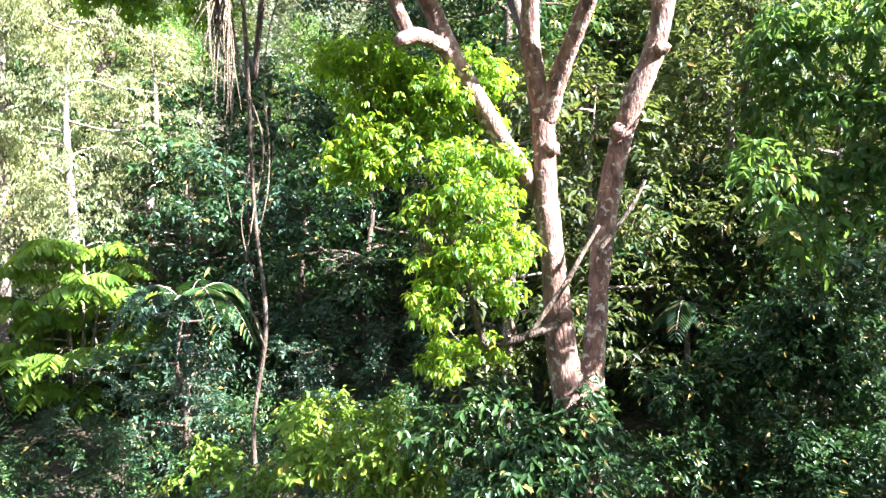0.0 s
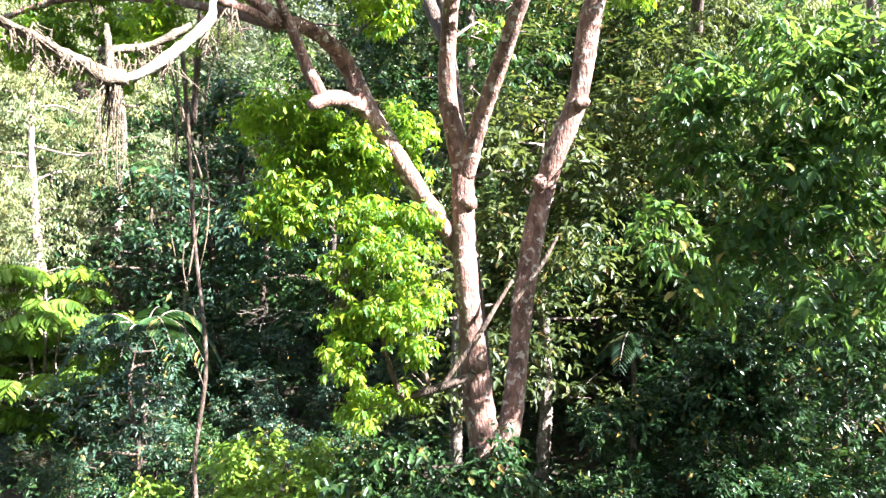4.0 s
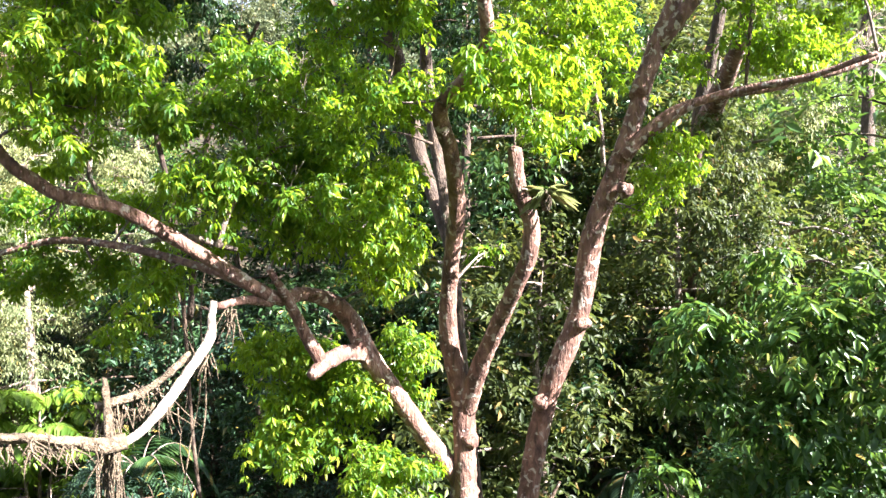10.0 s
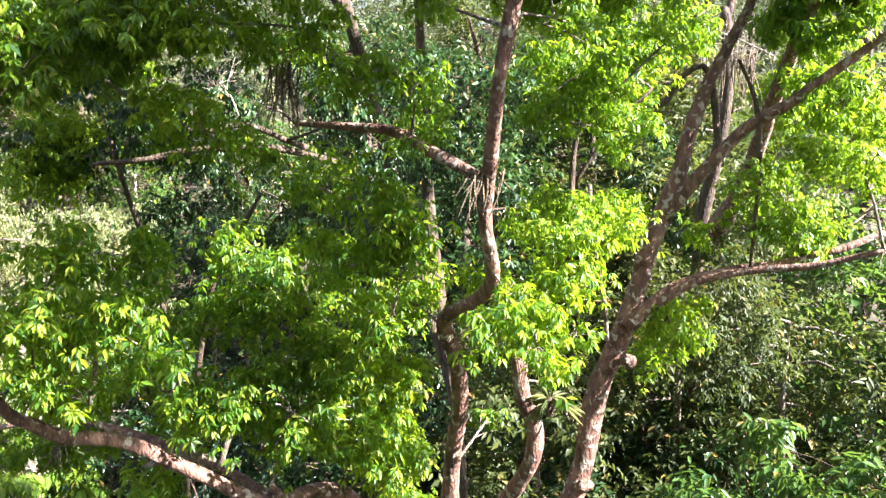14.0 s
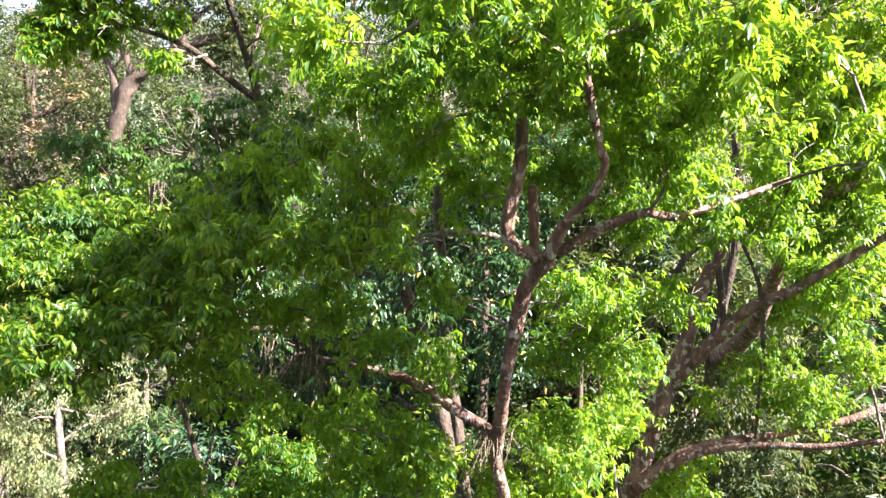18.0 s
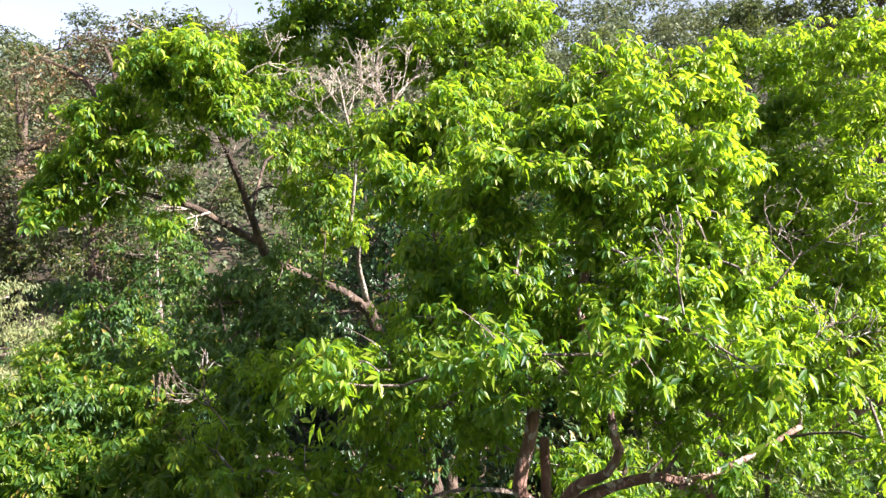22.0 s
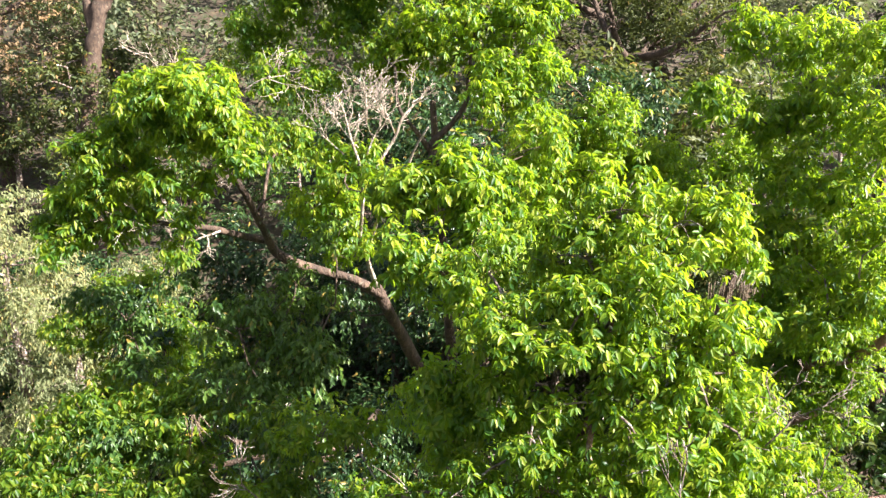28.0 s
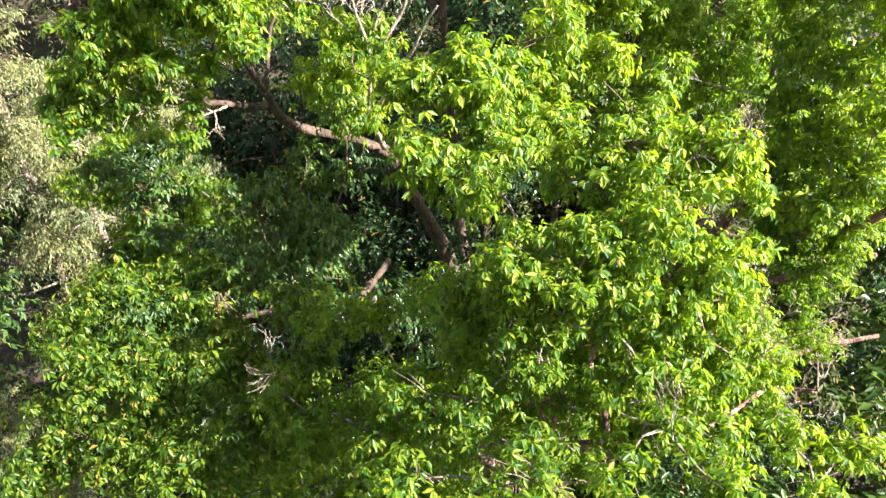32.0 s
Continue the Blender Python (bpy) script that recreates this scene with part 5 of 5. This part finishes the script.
palm(5.9, 17.6, 4.6, 9, 1.5, "dim palm with drooping fronds in the gap", gq, LEAF_BLUE)


def strands(name, top, width, drop, n, mat, label, category, g, parent=None, thick=0.010):
    """Hanging strands that thin out downwards."""
    rows = []
    for _ in range(n):
        x, y, z = top[0] + g.normal() * width, top[1] + g.normal() * width * 0.6, top[2] + g.uniform(-0.05, 0.02)
        L = drop * g.uniform(0.3, 1.0)
        sway = g.normal(size=2) * 0.05
        pts = [(x, y, z, thick), (x + sway[0], y + sway[1], z - L * 0.5, thick * 0.8), (x + sway[0] * 2 + g.normal() * 0.03, y + sway[1], z - L, thick * 0.3)]
        rows.append(tube_arrays(pts, 4, 0.15, 0.15, int(g.integers(1e6))))
    v, f = merged(rows)
    me = mesh_of(name, v, quads_to_tris(f), mat, True)
    ob = new(name, me)
    if parent is not None:
        ob.parent = parent
        ob.matrix_parent_inverse = parent.matrix_basis.inverted()
    return tagged(ob, label, category, kind="stuff")


gm = np.random.default_rng(41)
MOSS_AT = (
    ((-2.21, 7.00, 8.74), 0.10, 0.5, 26), ((-1.90, 7.20, 8.88), 0.14, 0.22, 24), ((-2.18, 6.80, 8.65), 0.05, 0.7, 20), ((-1.34, 8.20, 9.60), 0.03, 0.55, 10),
    ((-2.12, 6.72, 8.40), 0.05, 1.2, 26), ((-2.38, 6.35, 8.54), 0.22, 0.28, 40), ((-1.74, 7.10, 8.72), 0.12, 0.4, 16), ((-2.01, 7.20, 8.71), 0.12, 0.2, 20),
    ((-1.53, 7.60, 9.15), 0.06, 0.35, 14), ((-1.43, 8.20, 9.64), 0.04, 0.5, 8), ((-2.54, 6.00, 8.67), 0.2, 0.25, 30), ((-3.03, 7.60, 10.80), 0.06, 0.3, 10),
    ((-0.15, 9.70, 6.40), 0.10, 1.0, 30), ((-0.27, 9.70, 6.48), 0.06, 0.7, 16), ((-1.67, 9.80, 14.17), 0.05, 0.9, 10), ((1.40, 6.70, 13.70), 0.10, 0.5, 22),
    ((-0.46, 6.60, 14.64), 0.07, 0.75, 26), ((-2.37, 7.50, 16.24), 0.05, 0.5, 12), ((6.15, 12.50, 16.24), 0.25, 1.2, 40),
)
for at, w, d, n in MOSS_AT:
    strands("hanging_moss", at, w, d, n, MOSS, "", "", gm, tree)


def twig_burst(parent, name, start, heading, length, radius, depth, g, mat, spread=0.55, up=0.25):
    """A bare forking branch, all its forks in one part."""
    rows = []

    def grow(p, d, L, r, level):
        e = p + d * L
        m = (p + e) / 2 + g.normal(size=3) * 0.06 * L
        rows.append(tube_arrays([(*p, r), (*m, r * 0.85), (*e, r * 0.62)], 5 if level < 2 else 4, 0.1, 0.16, int(g.integers(1e6))))
        if level < depth:
            for _ in range(3 if level < 2 else 2):
                grow(p + (e - p) * g.uniform(0.55, 1.0), unit(d + g.normal(size=3) * spread + [0, 0, up * 0.4]), L * g.uniform(0.55, 0.85), r * 0.6, level + 1)

    grow(np.array(start, float), unit(np.array(heading, float)), length, radius, 0)
    v, f = merged(rows)
    return part(name, mesh_of(name, v, quads_to_tris(f), mat, True), parent)


gt = np.random.default_rng(61)
for at, way, L, r, deep in (
    ((-0.44, 8.90, 19.17), (-0.25, 0, 1), 0.42, 0.028, 5), ((-0.48, 8.85, 19.31), (0.3, -0.2, 1), 0.40, 0.025, 5), ((-0.41, 8.90, 19.25), (-0.6, 0.1, 0.7), 0.34, 0.022, 5),
    ((0.13, 9.00, 19.55), (0.5, 0, 0.8), 0.35, 0.02, 4), ((0.06, 9.00, 19.40), (-0.4, 0, 1), 0.32, 0.02, 4), ((-0.30, 8.90, 19.54), (0.1, -0.4, 1), 0.36, 0.02, 4),
    ((-2.78, 8.80, 18.85), (1, 0, 0.1), 0.35, 0.02, 4), ((-2.51, 8.50, 19.60), (0.3, 0, 1), 0.28, 0.018, 4), ((-2.00, 9.00, 18.86), (0.3, 0, 0.8), 0.25, 0.016, 4), ((-1.69, 9.60, 14.63), (-0.5, 0, 1), 0.5, 0.02, 3),
    ((-0.30, 8.90, 19.17), (0.5, 0.2, 1), 0.42, 0.02, 5), ((-0.60, 8.90, 19.17), (-0.8, -0.2, 0.8), 0.36, 0.018, 5), ((-3.07, 9.50, 16.73), (0.3, 0, -0.4), 0.3, 0.016, 3),
    ((-2.71, 9.00, 18.23), (-1, -0.2, 0.25), 0.42, 0.022, 4), ((-2.74, 8.70, 18.88), (-1, 0, 0.2), 0.4, 0.018, 3), ((-2.41, 8.40, 19.48), (0.2, 0, 1), 0.35, 0.016, 3), ((-3.19, 8.90, 18.38), (-1, 0, -0.1), 0.4, 0.016, 4),
):
    twig_burst(back_tree, "dead_twig", at, way, L, r * 0.5, deep, gt, BARK_PALE, 0.5)
for at, way, L, r, deep in (((-2.41, 9.30, 18.10), (-1, -0.2, -0.3), 0.3, 0.018, 4), ((-2.64, 9.30, 18.10), (-1, 0, 0.2), 0.35, 0.016, 4), ((-3.33, 9.00, 18.39), (-0.8, 0, 0.3), 0.3, 0.012, 4), ((-2.58, 9.20, 19.93), (-0.6, 0, 0.6), 0.45, 0.012, 4), ((-1.99, 9.40, 19.96), (0.6, 0, 0.3), 0.45, 0.012, 4)):
    twig_burst(back_tree, "dead_twig", at, way, L, r, deep, gt, BARK_PALE, 0.6)
for at, way, L, r, deep in (((6.76, 10.00, 13.17), (0.7, 0, 0.6), 0.5, 0.022, 3), ((5.96, 10.00, 13.16), (-0.3, 0, 0.6), 0.3, 0.012, 4), ((7.00, 9.60, 12.58), (0.2, 0, 0.8), 0.35, 0.010, 5), ((6.00, 12.50, 16.03), (0.3, 0, 0.6), 0.4, 0.014, 5), ((6.26, 12.50, 15.79), (0.1, 0, 0.9), 0.4, 0.012, 5)):
    twig_burst(side_tree, "dead_twig", at, way, L, r, deep, gt, BARK_PALE, 0.6)
for at, way, L, r, deep in (
    ((-1.29, 8.40, 11.29), (0.6, 0, 0.7), 0.3, 0.016, 3), ((-0.66, 9.00, 12.09), (-0.2, 0, 1), 0.35, 0.012, 3), ((-0.92, 8.20, 10.57), (0.5, 0, 1), 0.35, 0.012, 3),
    ((-1.17, 6.00, 16.01), (-0.3, -0.3, 0.6), 0.4, 0.012, 3), ((2.24, 3.80, 17.30), (-0.2, -0.2, 0.8), 0.3, 0.010, 3), ((3.11, 4.60, 17.39), (0.4, 0, 0.5), 0.35, 0.012, 4),
    ((3.15, 4.30, 16.84), (0.3, 0, 0.6), 0.3, 0.010, 4), ((0.18, 9.60, 4.78), (-0.6, 0, 0.6), 0.4, 0.014, 3), ((-0.69, 10.00, 5.85), (-1, 0, 0.1), 0.5, 0.014, 3), ((0.88, 9.90, 5.08), (0.2, -0.1, 1), 0.3, 0.014, 2),
):
    twig_burst(tree, "dead_twig", at, way, L, r * 0.7, deep, gt, BARK_GREY)


def epiphyte(at, g):
    """Strap-leaved plant perched on a broken stem."""
    ob = thing("epiphyte", *at, "clump of pale strap leaves perched on the broken stem", "plant")
    n = 60
    a = g.uniform(0, 6.28, n)
    d = np.stack([np.cos(a), np.sin(a), g.uniform(-0.1, 0.9, n)], -1)
    base = np.array(at) + d * 0.05
    ln = g.uniform(0.2, 0.42, n)
    v, f = blades(base, d, np.tile([0, 0, 1.0], (n, 1)) + d * 0.2, ln, np.full(n, 0.022), True, 0.2, 0.65)
    tagged(part("strap_leaves", mesh_of("strap_leaves", v, f, LEAF_PALE), ob), kind="stuff")
    v, f = tube_arrays([(at[0], at[1], at[2] - 0.18, 0.05), (at[0], at[1], at[2], 0.08), (at[0], at[1], at[2] + 0.06, 0.03)], 8, 0.2, 0.06, 4)
    part("rootstock", mesh_of("rootstock", v, quads_to_tris(f), MOSS, True), ob)


epiphyte((2.40, 8.85, 10.96), np.random.default_rng(71))


def bare_tree(x, y, h, label, g, bark, lean=0.0, leaf=LEAF_OLIVE):
    """A sparse old tree: dark trunk, spreading limbs, few tufts of leaf."""
    z0 = float(ground_z(x, y))
    ob = thing("old_tree", x, y, z0, label, "tree", "sparse trees on the hill")
    s = Skeleton()
    tube("trunk", s.add([(x, y, z0 - 0.4, 0.05 * h), (x + lean * 0.3, y, z0 + h * 0.35, 0.036 * h), (x + lean, y, z0 + h * 0.6, 0.028 * h)]), bark, ob, "", 10, 0.12, 0.4, int(h * 9))
    top = np.array([x + lean, y, z0 + h * 0.6])
    for k in range(6):
        a = k * 1.05 + g.uniform(-0.3, 0.3)
        d = np.array([math.cos(a), math.sin(a) * 0.7, g.uniform(0.25, 0.8)])
        e = top + d * h * g.uniform(0.32, 0.5)
        m = (top + e) / 2 + [0, 0, -0.04 * h]
        tube("limb", s.add([(*top, 0.022 * h), (*m, 0.016 * h), (*e, 0.007 * h)]), bark, ob, "", 7, 0.14, 0.4, k)
        twig_burst(ob, "bare_twig", m, d, h * 0.15, 0.007 * h, 2, g, bark, 0.7)
        twig_burst(ob, "bare_twig", e, d, h * 0.12, 0.006 * h, 3, g, bark, 0.7)
        for _ in range(3):
            c = e + g.normal(size=3) * h * 0.10
            v, f = clump_arrays(c, h * g.uniform(0.07, 0.13), g, leaf=0.30, slim=0.45, per=5, density=0.5, droop=0.3, six=False)
            tagged(part("foliage", mesh_of("foliage", v, f, leaf), ob), kind="stuff")


gb = np.random.default_rng(83)
for x, y, h, ln in ((-30, 50, 13, -1.0), (-17, 48, 11, -1.5), (11, 46, 14, 1.0), (16, 50, 15, -1.5), (-36, 60, 14, 1.0), (5, 54, 13, 0.5)):
    bare_tree(x, y, h, "sparse old tree with dark limbs and brownish tufts", gb, BARK_DARK if x < 20 else BARK_GREY, ln)


def epiphyte_tree():
    """The old tree across the hollow, its curved trunk and limbs thick with brown epiphytes."""
    g = np.random.default_rng(97)
    trunk = [(-20.07, 42.00, 17.08, 0.456), (-19.48, 42.00, 20.41, 0.433), (-18.91, 42.00, 22.72, 0.432), (-18.20, 42.00, 24.53, 0.431), (-16.52, 42.00, 25.84, 0.389), (-14.35, 42.00, 26.66, 0.307), (-12.36, 42.00, 27.15, 0.204), (-10.71, 42.00, 27.64, 0.122)]
    x, y = trunk[0][0], trunk[0][1]
    z0 = float(ground_z(x, y))
    ob = thing("old_tree", x, y, z0, "old tree with dark curved trunk and epiphyte-laden limbs", "tree", "sparse trees on the hill")
    s = Skeleton()
    tube("trunk", s.add([(x, y, z0 - 0.4, 0.6), (x, y, (z0 + trunk[0][2]) / 2, 0.5)] + trunk), BARK_DARK, ob, "", 12, 0.2, 0.3, 5)
    for k, pts in enumerate(([(-19.09, 42.00, 22.39, 0.268), (-19.36, 42.00, 24.69, 0.226), (-20.30, 42.00, 26.65, 0.184), (-21.59, 42.00, 27.62, 0.143), (-23.22, 42.00, 28.27, 0.092)], [(-18.20, 42.00, 24.53, 0.246), (-18.43, 41.50, 25.92, 0.182), (-18.48, 41.00, 27.43, 0.140), (-18.93, 41.00, 28.69, 0.090)], [(-15.35, 42.00, 26.33, 0.184), (-14.66, 42.00, 27.80, 0.143), (-13.32, 42.00, 28.93, 0.112), (-11.99, 42.00, 29.58, 0.081)])):
        tube("limb", s.add(pts), BARK_DARK, ob, "", 8, 0.22, 0.3, 9 + k)
        for row in pts[1:]:
            twig_burst(ob, "bare_twig", row[:3], (g.normal(), g.normal() * 0.5, 0.6), 1.3, 0.06, 3, g, BARK_DARK, 0.7)
    leafy(ob, s, [
    (-15.3, 42.0, 28.9, 1.77), (-12.7, 42.0, 28.6, 1.92), (-11.0, 42.0, 27.3, 1.63), (-14.0, 42.0, 29.9, 1.48),
    (-10.3, 43.0, 28.5, 1.36), (-16.6, 42.0, 28.0, 1.33), (-12.2, 42.5, 26.1, 1.35), (-14.7, 43.0, 25.5, 1.22),
    (-16.9, 42.0, 29.9, 1.18),
], LEAF_OLIVE, BARK_DARK, g, limit=0.15, leaf=0.34, slim=0.45, six=False, per=5, droop=0.4, flat=0.5, density=0.8)
    leafy(ob, s, [
    (-21.9, 42.0, 27.3, 1.93), (-23.3, 42.0, 25.3, 1.79), (-20.2, 42.0, 28.6, 1.48), (-22.4, 42.0, 23.0, 1.79),
    (-23.8, 42.0, 20.4, 1.80), (-18.4, 41.0, 28.7, 1.30), (-21.0, 42.0, 24.7, 1.34), (-23.9, 42.0, 27.9, 1.48),
    (-22.0, 43.0, 21.1, 1.53),
], LEAF_DRY, BARK_DARK, g, limit=0.12, leaf=0.30, slim=0.45, six=False, per=5, droop=0.3, density=0.22)


epiphyte_tree()


def umbrella_tree():
    """A flat-topped tree whose dark limbs arch over the slope."""
    g = np.random.default_rng(131)
    trunk = [(22.69, 36.00, 23.44, 0.215), (22.49, 36.00, 25.72, 0.200), (22.34, 36.00, 27.15, 0.186)]
    x, y = trunk[0][0], trunk[0][1]
    z0 = float(ground_z(x, y))
    ob = thing("umbrella_tree", x, y, z0, "flat-topped tree with dark arching limbs above the slope", "tree", "sparse trees on the hill")
    s = Skeleton()
    tube("trunk", s.add([(x, y, z0 - 0.4, 0.4), (x + 0.2, y, (z0 + trunk[0][2]) / 2, 0.3)] + trunk), BARK_DARK, ob, "", 10, 0.12, 0.3, 5)
    for k, pts in enumerate(([(22.34, 36.00, 27.15, 0.143), (21.34, 36.00, 28.15, 0.114), (19.49, 36.00, 28.36, 0.086), (17.49, 36.00, 28.61, 0.057)], [(22.37, 36.00, 27.09, 0.143), (22.48, 36.00, 28.86, 0.114), (22.91, 36.00, 29.99, 0.086), (23.76, 36.00, 31.13, 0.057)])):
        tube("limb", s.add(pts), BARK_DARK, ob, "", 7, 0.15, 0.3, 9 + k)
        for row in pts[1:]:
            twig_burst(ob, "bare_twig", row[:3], (g.normal(), g.normal() * 0.5, 0.6), 1.0, 0.04, 3, g, BARK_DARK, 0.7)
    leafy(ob, s, [
    (22.3, 36.0, 29.9, 1.29), (20.3, 36.0, 29.4, 1.41), (18.3, 36.0, 28.9, 1.29), (16.8, 37.0, 29.3, 1.19),
    (19.2, 36.0, 30.1, 1.29), (22.7, 35.0, 28.3, 1.00), (21.2, 36.0, 28.8, 1.03), (15.7, 38.0, 29.2, 1.09),
    (23.8, 36.0, 30.0, 1.29),
], LEAF_OLIVE, BARK_DARK, g, limit=0.10, leaf=0.26, slim=0.45, six=False, per=5, droop=0.3, flat=0.35, density=0.6)


umbrella_tree()


def undergrowth():
    """Ferns and seedlings that cover the forest floor."""
    g = np.random.default_rng(123)
    out = []
    for x in np.arange(-17, 19, 1.15):
        for y in np.arange(3.0, 34, 1.15):
            px, py = x + g.uniform(-0.5, 0.5), y + g.uniform(-0.5, 0.5)
            c = (px, py, float(ground_z(px, py)) + g.uniform(0.15, 0.45))
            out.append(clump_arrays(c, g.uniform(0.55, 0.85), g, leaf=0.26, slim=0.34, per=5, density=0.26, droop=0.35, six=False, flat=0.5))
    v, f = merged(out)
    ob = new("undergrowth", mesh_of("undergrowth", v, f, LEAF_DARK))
    tagged(ob, "ferns and seedlings covering the shaded forest floor", "undergrowth", kind="stuff")


undergrowth()
